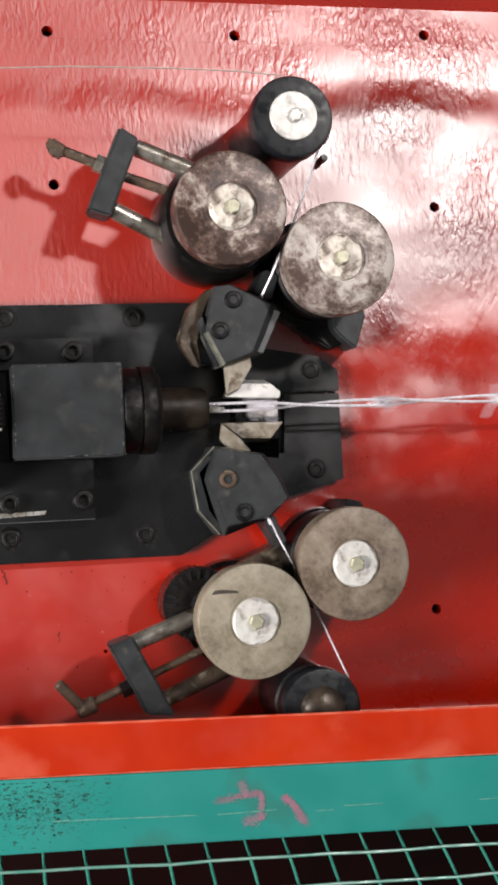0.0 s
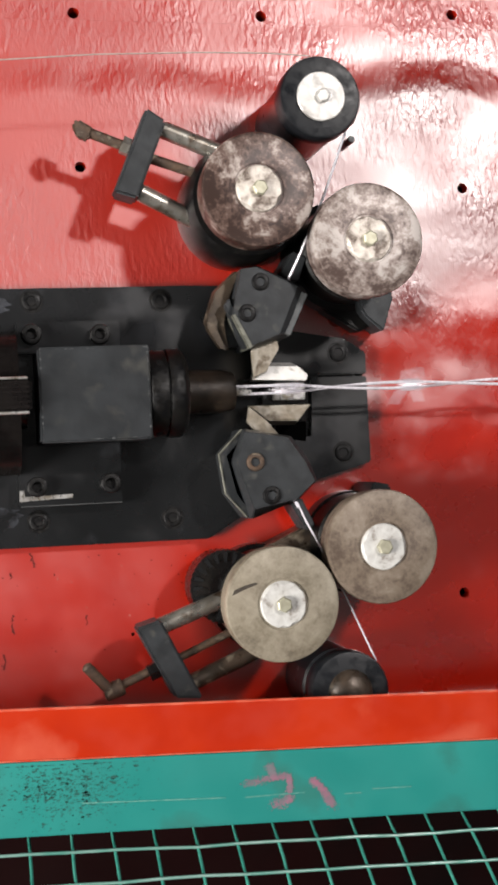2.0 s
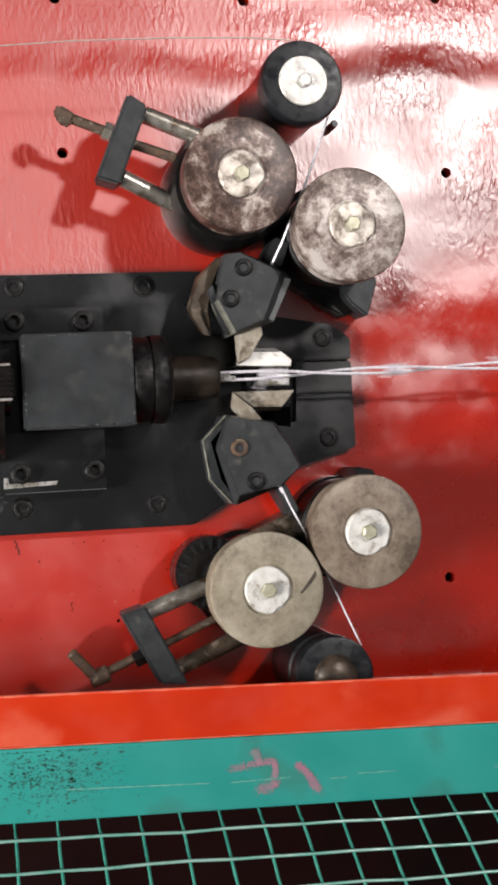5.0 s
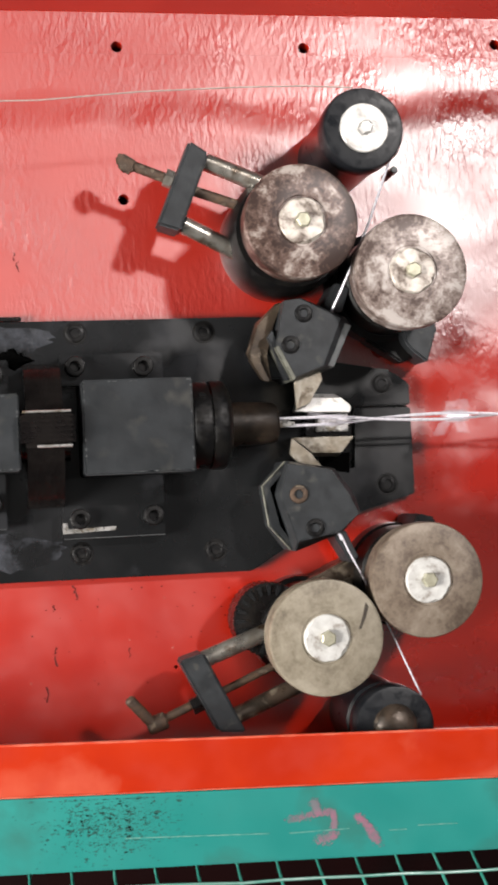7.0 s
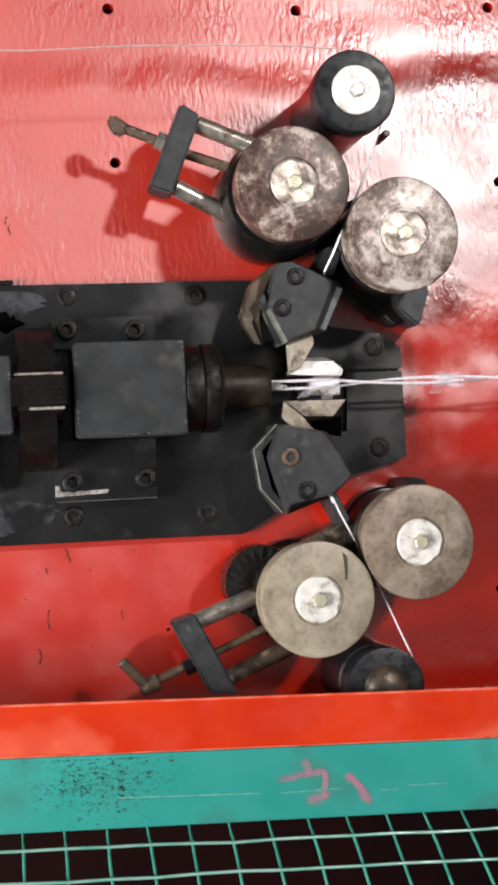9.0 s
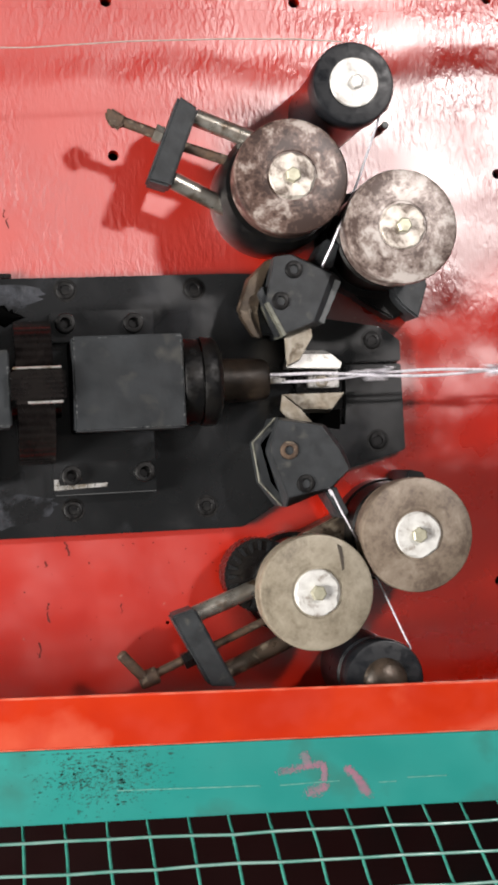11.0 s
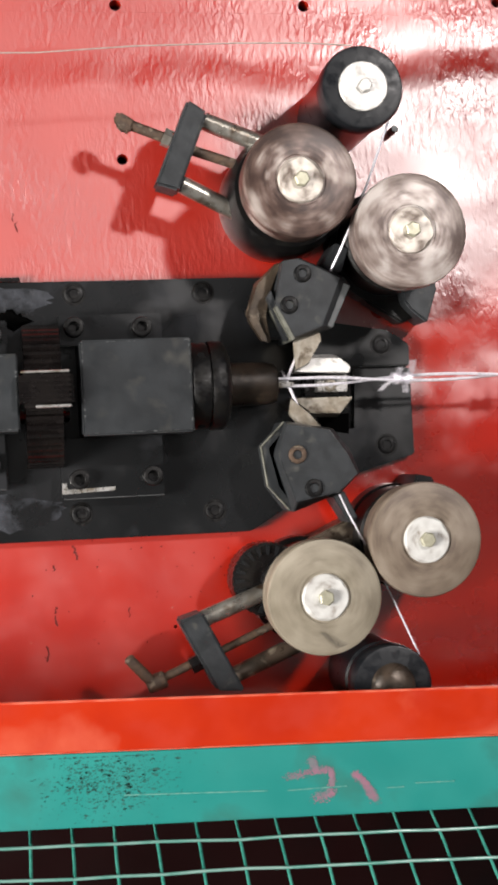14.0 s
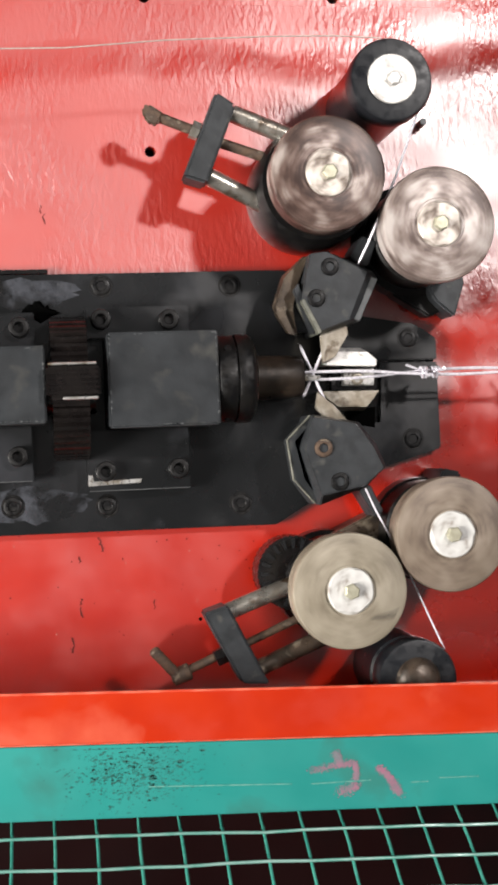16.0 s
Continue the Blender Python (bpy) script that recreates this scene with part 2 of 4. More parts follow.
WHITE_GREEN = surf("pale_green_plastic", (0.17, 0.30, 0.265), (0.07, 0.235, 0.19), 30, 0.35, 0, 0.1, 200)
GOUGE = surf("dark_gouge", (0.03, 0.022, 0.016), (0.05, 0.04, 0.03), 200, 0.7, 0, 0.3, 300)
RUST_NOSE = surf("brown_oiled_steel", (0.034, 0.024, 0.017), (0.012, 0.009, 0.007), 40, 0.42, 0.2, 0.3, 150, (0.07, 0.048, 0.030), 50, 0.2, spec=0.3)
OIL_SHEEN = surf("grey_oil_sheen", (0.050, 0.053, 0.062), (0.016, 0.017, 0.019), 40, 0.3, 0.0, 0.4, 140, (0.007, 0.0072, 0.0078), 24, 0.68, 0.1, grit=0.66, ior=1.6, lacquer=True)
GEAR = surf("brown_oily_steel", (0.009, 0.0075, 0.007), (0.005, 0.004, 0.004), 40, 0.24, 0.0, 0.15, 120, (0.012, 0.010, 0.0095), 60, 0.2, 0.08, ior=1.35, lacquer=True)
EDGE = surf("orange_edge_highlight", (0.58, 0.13, 0.075), (0.50, 0.05, 0.02), 60, 0.4, 0, 0.1, 200)
HALL = surf("grey_plaster", (0.30, 0.31, 0.32), (0.24, 0.25, 0.26), 2, 0.8, 0, 0.1, 30)
# near-black red: the shade beyond the guard is put into the floor's colour
DARK_FLOOR = surf("shaded_red_floor", (0.008, 0.0007, 0.0008), (0.0012, 0.0008, 0.0009), 3, 0.8, 0, 0.2, 30, spec=0.1)


# ---- mesh tools (millimetres) ----
def part(name, bm, material, parent=None, label="", m=None, sharp=35):
    bmesh.ops.recalc_face_normals(bm, faces=bm.faces)
    bmesh.ops.scale(bm, vec=(0.001, 0.001, 0.001), verts=bm.verts)
    me = bpy.data.meshes.new(name)
    bm.to_mesh(me)
    bm.free()
    me.materials.append(material)
    me.polygons.foreach_set("use_smooth", [True] * len(me.polygons))
    me.set_sharp_from_angle(angle=radians(sharp))
    ob = new(name, me)
    if parent:
        ob.parent = parent
    if m:
        ob.matrix_basis = m
    if label:
        ob["label"] = label
    return ob


def thing(name, at, label, category, group="", rz=0, kind=""):
    ob = new(name)
    ob.empty_display_size = 0.02
    ob.matrix_basis = pose(at[0] / 1000, at[1] / 1000, at[2] / 1000, 0, 0, rz)
    return tagged(ob, label, category, group, kind)


def loft(layers, bevel=0.0):
    """Closed solid through outlines of equal length: [(points, z), ...] from low to high."""
    bm = bmesh.new()
    rings = [[bm.verts.new((x, y, z)) for x, y in pts] for pts, z in layers]
    n = len(rings[0])
    for a, b in zip(rings, rings[1:]):
        for i in range(n):
            bm.faces.new((a[i], a[(i + 1) % n], b[(i + 1) % n], b[i]))
    bm.faces.new(rings[0][::-1])
    bm.faces.new(rings[-1])
    if bevel:
        bmesh.ops.bevel(bm, geom=bm.edges[:], offset=bevel, segments=2, affect="EDGES", clamp_overlap=True)
    return bm


def prism(pts, z0, z1, bevel=0.8):
    return loft([(pts, z0), (pts, z1)], bevel)


def rect(x0, y0, x1, y1):
    return [(x0, y0), (x1, y0), (x1, y1), (x0, y1)]


def lathe(profile, seg=64, bm=None, centre=(0, 0), turn=0.0):
    """Solid of revolution about z, profile of (radius, z) from the bottom axis to the top axis."""
    bm = bm or bmesh.new()
    rings = []
    for r, z in profile:
        if r < 1e-6:
            rings.append([bm.verts.new((centre[0], centre[1], z))])
        else:
            rings.append([bm.verts.new((centre[0] + r * math.cos(turn + 2 * math.pi * i / seg),
                                        centre[1] + r * math.sin(turn + 2 * math.pi * i / seg), z)) for i in range(seg)])
    for a, b in zip(rings, rings[1:]):
        for i in range(seg):
            j = (i + 1) % seg
            va = [a[0]] if len(a) == 1 else [a[i], a[j]]
            vb = [b[0]] if len(b) == 1 else [b[j], b[i]]
            if len(va) + len(vb) > 2:
                bm.faces.new(va + vb)
    return bm


def drum(r, z0, z1, c=1.5, seg=72):
    return lathe([(0, z0), (r - c, z0), (r, z0 + c), (r, z1 - c), (r - 0.3 * c, z1 - 0.3 * c), (r - c, z1), (0, z1)], seg)


def hexagon(r, z0, z1):
    return lathe([(0, z0), (r, z0), (r, z1 - 1), (r - 1.2, z1), (0, z1)], 6)


def bar(p0, p1, r, seg=20, bm=None, c=0.0):
    """Round bar from p0 to p1."""
    bm = bm or bmesh.new()
    a, b = Vector(p0), Vector(p1)
    q = (b - a).to_track_quat("Z", "X")
    length = (b - a).length
    c = min(c, r * 0.8)
    rings = []
    for rr, z in ((r - c, 0), (r, c), (r, length - c), (r - c, length)) if c else ((r, 0), (r, length)):
        rings.append([bm.verts.new(a + q @ Vector((rr * math.cos(2 * math.pi * i / seg), rr * math.sin(2 * math.pi * i / seg), z))) for i in range(seg)])
    for u, v in zip(rings, rings[1:]):
        for i in range(seg):
            j = (i + 1) % seg
            bm.faces.new((u[i], u[j], v[j], v[i]))
    bm.faces.new(rings[0][::-1])
    bm.faces.new(rings[-1])
    return bm


def tube(points, r, seg=8, bm=None):
    """Round wire through points."""
    bm = bm or bmesh.new()
    pts = [Vector(p) for p in points]
    rings, up = [], Vector((0, 0, 1))
    for i, p in enumerate(pts):
        d = (pts[min(i + 1, len(pts) - 1)] - pts[max(i - 1, 0)]).normalized()
        s = d.cross(up)
        if s.length < 0.2:
            s = d.cross(Vector((0, 1, 0)))
        s.normalize()
        w = s.cross(d)
        rings.append([bm.verts.new(p + r * (math.cos(2 * math.pi * k / seg) * s + math.sin(2 * math.pi * k / seg) * w)) for k in range(seg)])
    for u, v in zip(rings, rings[1:]):
        for k in range(seg):
            j = (k + 1) % seg
            bm.faces.new((u[k], u[j], v[j], v[k]))
    bm.faces.new(rings[0][::-1])
    bm.faces.new(rings[-1])
    return bm


def merge(a, b):
    """Add the mesh b to a."""
    me = bpy.data.meshes.new("tmp")
    b.to_mesh(me)
    b.free()
    a.from_mesh(me)
    bpy.data.meshes.remove(me)
    return a


def holed_plate(outline, holes, z0, z1, seg=24):
    """Flat plate with round holes (x, y, r) through it."""
    bm = bmesh.new()
    loops = [[bm.verts.new((x, y, z1)) for x, y in outline]]
    for hx, hy, r in holes:
        loops.append([bm.verts.new((hx + r * math.cos(2 * math.pi * i / seg), hy + r * math.sin(2 * math.pi * i / seg), z1)) for i in range(seg)])
    edges = []
    for lp in loops:
        edges += [bm.edges.new((lp[i], lp[(i + 1) % len(lp)])) for i in range(len(lp))]
    bmesh.ops.triangle_fill(bm, use_beauty=True, use_dissolve=False, edges=edges)
    for f in [f for f in bm.faces if any((f.calc_center_median().xy - Vector((hx, hy))).length < r * 0.98 for hx, hy, r in holes)]:
        bm.faces.remove(f)
    out = bmesh.ops.extrude_face_region(bm, geom=bm.faces[:])
    for v in [g for g in out["geom"] if isinstance(g, bmesh.types.BMVert)]:
        v.co.z = z0
    return bm


def under(child, p):
    """Make child a part of the part p, where it stands."""
    child.parent = p
    child.matrix_parent_inverse = p.matrix_basis.inverted()
    return child


def socket_screw(at, z, r=9.0, h=10.0, parent=None, mat=None):
    """Cap screw with a hexagon socket."""
    s = part("cap_screw", lathe([(0, -2), (r, -2), (r, h - 1.2), (r - 0.4, h - 0.4), (r - 1.2, h), (r * 0.56, h), (r * 0.5, h - 0.5), (r * 0.5, h - 5), (0, h - 5)], 36), mat or SCREW, parent)
    s.matrix_basis = pose(at[0] / 1000, at[1] / 1000, z / 1000)
    return s


# ---- hall and table ----
def setting():
    for name, x0, y0, x1, y1, z0, z1, mat in (
            ("floor", -4000, -4000, 4000, 4000, -900, -850, DARK_FLOOR),
            ("ceiling", -4000, -4000, 4000, 4000, 3000, 3050, HALL),
            ("wall_west", -4100, -4000, -4000, 4000, -850, 3000, HALL),
            ("wall_east", 4000, -4000, 4100, 4000, -850, 3000, HALL),
            ("wall_south", -4000, -4100, 4000, -4000, -850, 3000, HALL),
            ("wall_north", -4000, 4000, 4000, 4100, -850, 3000, HALL)):
        tagged(part(name, prism(rect(x0, y0, x1, y1), z0, z1, 0), mat), "plain grey workshop " + name.split("_")[0], name.split("_")[0], kind="structure")


BACK_HOLES = [(-168, 6.5, 5.2), (3, 7.5, 5.2), (188, 13.5, 5.2)]
HOLES = [(-168, 202.5, 4.8), (188.5, 182.5, 4.8), (171, -195.6, 4.8), (-140, -212, 1.6)]


def table():
    t = thing("machine_table", (0, 0, -850), "red glossy painted steel machine table with drilled holes", "machine table")
    up = pose(0, 0, 0.85)
    part("table_top", holed_plate(rect(-900, -300, 900, 294), HOLES, -12, 0), RED, t, m=up)
    part("back_strip", holed_plate(rect(-900, 334, 900, 373), [(x, y + 334, r) for x, y, r in BACK_HOLES], -11.5, 0), RED, t, m=up @ pose(0, 0.334, -0.0021, -6, 0, 0) @ pose(0, -0.334, 0))
    part("rear_slope", prism(rect(-900, 0, 900, 134), -11, 0, 1), RED, t, m=up @ pose(0, 0.3732, -0.0064, -31, 0, 0))
    bm = bmesh.new()
    rows, y, z = [], 294.0, 0.0
    for i in range(17):
        rows.append([bm.verts.new((x, y, z + dz)) for x, dz in ((-900, 0), (900, 0), (900, -11), (-900, -11))])
        a = radians(6 * (i + 0.5) / 16)
        y, z = y + 2.5 * math.cos(a), z - 2.5 * math.sin(a)
    for a, b in zip(rows, rows[1:]):
        for i in range(4):
            bm.faces.new((a[i], a[(i + 1) % 4], b[(i + 1) % 4], b[i]))
    bm.faces.new(rows[0][::-1])
    bm.faces.new(rows[-1])
    part("bend", bm, RED, t, m=up)
    part("front_panel", prism(rect(-900, -312, 900, -301), -850, -13, 1), RED, t, m=up)
    part("back_panel", prism(rect(-900, 491, 900, 504), -850, -85, 1), RED, t, m=up)
    part("side_panel", prism(rect(-899, -300, -886, 370), -850, -20, 1), RED, t, m=up)
    part("side_panel", prism(rect(886, -300, 899, 370), -850, -20, 1), RED, t, m=up)


# ---- front rail, green frame and mesh guard ----
RAIL = -2.45


def front():
    lip = thing("front_rail", (0, -260, 0), "orange-red painted steel rail along the table's front", "rail", rz=RAIL)
    part("rail_flange", prism(rect(-900, -40.5, 900, 0), 113.8, 120, 1.0), RED_LIP, lip)
    part("rail_web", prism(rect(-900, -40, 900, -34), 0, 113.5, 0.8), RED_LIP, lip)
    # paler strips paint in the light that the flange edges catch
    part("pale_edge", prism(rect(-898, -1.3, 898, 0.5), 119.2, 120.7, 0.5), EDGE, lip)
    part("pale_edge", prism(rect(-898, -40.9, 898, -39.8), 119.0, 120.4, 0.4), EDGE, lip)
    g = thing("guard_frame", (0, -260, -850), "green painted angle iron guard frame with scuffs", "guard frame", rz=RAIL)
    up = pose(0, 0, 0.85)
    part("frame_bar", prism(rect(-900, -100, 900, -40.8), 112, 118, 1.2), GREEN, g, m=up)
    part("frame_web", prism(rect(-900, -100, 900, -94), 40, 111.5, 1), GREEN, g, m=up)
    for x in (-850, 850):
        part("frame_leg", prism(rect(x - 25, -100, x + 25, -60), -850, 39, 1), GREEN, g, m=up)
    rng = random.Random(5)
    mesh = thing("mesh_guard", (-275.4, -370.0, 93.2), "green plastic-coated welded wire mesh guard", "wire mesh", rz=-2.79)
    step, rise, lean = 33.95, 34.8, radians(62.4)
    up_way = Vector((0, -math.cos(lean), math.sin(lean)))
    for i in range(-17, 34):
        o = [rng.uniform(-0.7, 0.7) for _ in range(9)]
        part("mesh_wire", tube([Vector((i * step + o[k], 0, 0)) + up_way * (k * 42 - 26) for k in range(9)], 1.3), GREEN_WIRE, mesh)
    # the cross wires are paler than the upright ones
    for j in range(0, 10):
        o = [rng.uniform(-1.3, 1.3) for _ in range(51)]
        part("mesh_wire", tube([Vector(((i - 17) * step, 0, 0)) + up_way * (j * rise + o[i]) + Vector((0, 1.2, 1.0)) for i in range(51)], 1.3), WHITE_GREEN, mesh)


def marks():
    """Chalk, scuffs and grease on the green bar."""
    top = 0.1182
    base = pose(0, -0.260, 0, 0, 0, RAIL)
    m = thing("chalk_mark", (0, 0, 118), "smeared pink chalk writing strokes on green bar", "chalk mark")
    rng = random.Random(4)
    for pts, wide in (([(-69.3, -324.8), (-57.1, -323.3), (-42.9, -321.9), (-32.5, -321.1)], 2.3), ([(-48.5, -311.4), (-46.5, -317.0), (-44.8, -321.8)], 2.0), ([(-32.5, -321.1), (-31.9, -327.6), (-32.7, -334.8)], 1.4),
                      ([(-44.9, -343.6), (-38.2, -341.6), (-31.5, -339.5)], 3.2), ([(-13.8, -326.6), (-8.2, -330.8), (-3.7, -335.9)], 1.9), ([(-3.7, -335.9), (-0.2, -343.6), (3.3, -349.5)], 2.5)):
        bm = bmesh.new()
        for k in range(430):
            f = rng.uniform(0, len(pts) - 1.001)
            (ax, ay), (cx, cy) = pts[int(f)], pts[int(f) + 1]
            f -= int(f)
            x, y = ax + (cx - ax) * f + rng.gauss(0, wide * 0.8), ay + (cy - ay) * f + rng.gauss(0, wide * 0.62)
            r, z = rng.uniform(0.22, 0.68), 0.1 + 0.0008 * k
            bm.faces.new([bm.verts.new((x + r * rng.uniform(0.6, 1.4) * math.cos(1.257 * i), y + r * rng.uniform(0.6, 1.3) * math.sin(1.257 * i), z)) for i in range(5)])
        part("chalk_stroke", bm, PINK, m)
    s = thing("paint_scratch", (0, 0, 118), "pale straight scratch in the green paint", "scratch")
    for a, b in (((-200.5, -327.3), (-85.5, -334.1)), ((-69.3, -335.3), (-19.9, -336.1)), ((13.4, -340.4), (27.9, -340.9)), ((37.7, -338.6), (71.0, -340.0)), ((157.0, -345.2), (173.4, -345.4))):
        part("scratch_line", prism([(a[0], a[1] - 0.5), (b[0], b[1] - 0.5), (b[0], b[1] + 0.5), (a[0], a[1] + 0.5)], 0.1, 0.3, 0), SCUFF, s)
    rng = random.Random(11)
    d = thing("grease_spots", (0, 0, 118), "black grease specks on the green bar", "grease", kind="stuff")
    bm = bmesh.new()
    c = (-211.0, -315.3)
    for _ in range(1500):
        x, y, r = c[0] + rng.gauss(0, 26), c[1] + rng.gauss(0, 13), abs(rng.gauss(0, 0.30)) + 0.10 + (0.9 if rng.random() < 0.03 else 0)
        if r > 0:
            yy = min(max(y, -302 - 0.043 * x - 54), -305 - 0.043 * x)
            n = 7
            vs = [bm.verts.new((x + 1.5 * r * rng.uniform(0.5, 1.6) * math.cos(6.283 * i / n), yy + r * rng.uniform(0.4, 1.2) * math.sin(6.283 * i / n), 0.25)) for i in range(n)]
            bm.faces.new(vs)
    part("grease_specks", bm, DIRT, d)


def pale_flecks():
    """Pale chips of paint along the edges of the base plate, and painted glints."""
    t = thing("pale_flecks", (0, 0, 0), "pale paint chips along the base plate edge and painted glints on the table", "paint chips", kind="stuff")
    rng = random.Random(14)
    bm = bmesh.new()
    for (x0, y0), (x1, y1), n in (((84.5, 42), (85, -68), 34), ((84, -71), (-2, -98), 22), ((-4, -100), (-40, -118), 8), ((64, 46), (20, 62), 10)):
        for _ in range(n):
            f = rng.random()
            x, y = x0 + f * (x1 - x0) + abs(rng.gauss(0, 2.6)) + 0.6, y0 + f * (y1 - y0) + rng.gauss(0, 1.0) - (1.5 if y0 == y0 and x1 < x0 - 20 else 0)
            r = rng.uniform(0.3, 1.1)
            k = 5
            bm.faces.new([bm.verts.new((x + r * rng.uniform(0.5, 1.5) * math.cos(6.283 * i / k), y + r * rng.uniform(0.5, 1.2) * math.sin(6.283 * i / k), 0.2)) for i in range(k)])
    # glints on the open red table, put in as pale specks
    for _ in range(26):
        x, y, r = rng.uniform(-330, -60), rng.uniform(-235, -122), rng.uniform(0.3, 0.9)
        bm.faces.new([bm.verts.new((x + r * rng.uniform(0.5, 1.5) * math.cos(1.257 * i), y + r * rng.uniform(0.5, 1.5) * math.sin(1.257 * i), 0.2)) for i in range(5)])
    part("pale_fleck", bm, PALE, t)


def paint_runs():
    """Dark runs and chips in the red paint."""
    t = thing("paint_runs", (0, 0, 0), "dark runs and chips in the red table paint", "paint run", kind="stuff")
    rng = random.Random(8)
    bm = bmesh.new()
    spots = [(-225.9, -135.3), (-223.3, -141.3), (-244.0, -151.3), (-252.5, -221.4), (-244.0, -187.9), (-243.8, -195.2), (-180.0, -192.4), (-265.3, 156.3), (-263.2, 148.9), (-295.1, -119.0)]
    for x, y in spots:
        h, w, n = rng.uniform(5, 14), rng.uniform(0.6, 1.3), 5
        left, right = [], []
        for i in range(n):
            xx, yy, ww = x + rng.uniform(-1.2, 1.2), y - h * i / (n - 1), w * rng.uniform(0.35, 1.1)
            left.append(bm.verts.new((xx - ww, yy, 0.15)))
            right.append(bm.verts.new((xx + ww, yy, 0.15)))
        for i in range(n - 1):
            bm.faces.new((left[i], right[i], right[i + 1], left[i + 1]))
    for _ in range(46):
        x, y, w = rng.uniform(-330, -40), rng.uniform(-235, -125), rng.uniform(0.3, 0.9)
        bm.faces.new([bm.verts.new((x + w * rng.uniform(0.6, 1.3) * math.cos(1.05 * i), y + w * rng.uniform(0.6, 1.3) * math.sin(1.05 * i), 0.15)) for i in range(6)])
    part("paint_run", bm, RUN, t)


# ---- base plate and spindle drive ----
def base_plate():
    b = thing("base_plate", (0, 0, 0), "black oiled steel base plate bolted to the table", "base plate")
    part("plate", loft([([(-520, -128), (-70, -131), (-8, -95), (-8, 92), (-70, 94), (-520, 95)], 0.2),
                        ([(-520, -128), (-70, -131), (-8, -95), (-8, 92), (-70, 94), (-520, 95)], 12)], 1.2), BLACK, b)
    part("nose_plate", prism([(-7, 11.8), (82.5, 10.8), (82.5, 30), (70, 39), (62, 43.5), (-7, 55)], 0.2, 12, 1), BLACK, b)
    part("nose_plate", prism([(29, -27), (30, 9.2), (82.5, 8.8), (83, -69.5), (-7, -94.5), (-7, -45), (29, -45)], 0.2, 12, 1), BLACK, b)
    for at in ((-216.6, 83.0), (-103.8, 81.4), (56.3, 30.4), (57.2, -60.3), (-218.7, -107.7), (-101.7, -110.7), (-310.4, 84.2), (-299.1, -104.7)):
        # flat dark disc paints the shaded gap round the sunk screw
        ring = part("recess_shade", lathe([(0, 0), (10.2, 0), (10.2, 0.35), (0, 0.35)], 40), SCREW, b)
        ring.matrix_basis = pose(at[0] / 1000, at[1] / 1000, 0.0119)
        socket_screw(at, 9.2, 8.2, 4, b)
    # added dark sheet, so that the nose plate gap looks dark, not red
    part("under_plate", prism(rect(-7, -60, 81, 28), 0.2, 5, 0.5), OILY, b)
    rng = random.Random(21)
    # grey films: the sheen of the oily plate is put into their colour
    for (cx, cy), rx, ry, n in (((-290, -104), 62, 17, 40), ((-285, 78), 52, 14, 36)):
        ring = [(cx + rx * rng.uniform(0.82, 1.06) * math.cos(a), cy + ry * rng.uniform(0.75, 1.08) * math.sin(a)) for a in [2 * math.pi * i / n for i in range(n)]]
        part("oil_sheen", prism(ring, 12.02, 12.14, 0), OIL_SHEEN, b)
    clump = [(-272 + 20 * math.cos(a) * rng.uniform(0.5, 1.1), 62 + 9 * math.sin(a) * rng.uniform(0.4, 1.2)) for a in [2 * math.pi * i / 22 for i in range(22)]]
    part("grease_clump", loft([(clump, 12.0), ([(-272 + (x + 272) * 0.75, 62 + (y - 62) * 0.7) for x, y in clump], 15)], 0.6), FLAT_BLACK, b, "thick black grease lump")
    # flat black patch: the dark of a pocket is painted, nothing is cut out
    part("pocket_shade", prism([(-1.7, -32.3), (23.6, -30.2), (22.7, -48.6), (-2.3, -44.5)], 12.02, 12.2, 0), FLAT_BLACK, b)
    part("edge_strip", prism(rect(-330, 95.5, -262, 99), 0.2, 10, 0.6), OILY, b)


def bearing(name, x0, x1, y0, y1, feet, label):
    s = thing(name, ((x0 + x1) / 2, (y0 + y1) / 2, 12), label, "bearing block")
    inv = s.matrix_basis.inverted()
    part("block", prism(rect(x0, y0, x1, y1), 12.2, 85, 1.6), BLOCK, s, m=inv)
    rng = random.Random(int(-x0))
    bm = bmesh.new()
    for (ax, ay), (cx, cy), n in (((x0, y0), (x1, y0), 26), ((x0, y0), (x0, y1), 16), ((x1, y0), (x1, y1), 12), ((x0, y1), (x1, y1), 6)):
        for _ in range(n):
            f, r = rng.random() ** 1.3, rng.uniform(0.3, 1.2)
            px, py = cx + (ax - cx) * f, cy + (ay - cy) * f
            px, py = min(max(px, x0 + 1.8), x1 - 1.8), min(max(py, y0 + 1.8), y1 - 1.8)
            long_x = 1.9 if ay == cy else 0.7
            bm.faces.new([bm.verts.new((px + r * long_x * rng.uniform(0.6, 1.3) * math.cos(1.05 * i), py + r / long_x * rng.uniform(0.6, 1.3) * math.sin(1.05 * i), 85.06)) for i in range(6)])
    part("edge_wear", bm, STEEL, s, "pale chipped edges", m=inv)["kind"] = "stuff"
    for fx0, fy0, fx1, fy1, screws in feet:
        foot = part("foot", prism(rect(fx0, fy0, fx1, fy1), 12.2, 28, 1.2), BLACK, s, m=inv)
        if fy0 < 0:
            # pale bar painted in as the highlight along the foot's front edge
            under(part("lip_highlight", bar((fx0 + 1.5, fy0 + 0.9, 27.2), (fx1 - 1.5, fy0 + 0.9, 27.2), 0.6, 8), STEEL, s, m=inv), foot)
        for at in screws:
            c = socket_screw(at, 28, 8.6, 9, s)
            c.matrix_basis = inv @ c.matrix_basis
            under(c, foot)
    return s


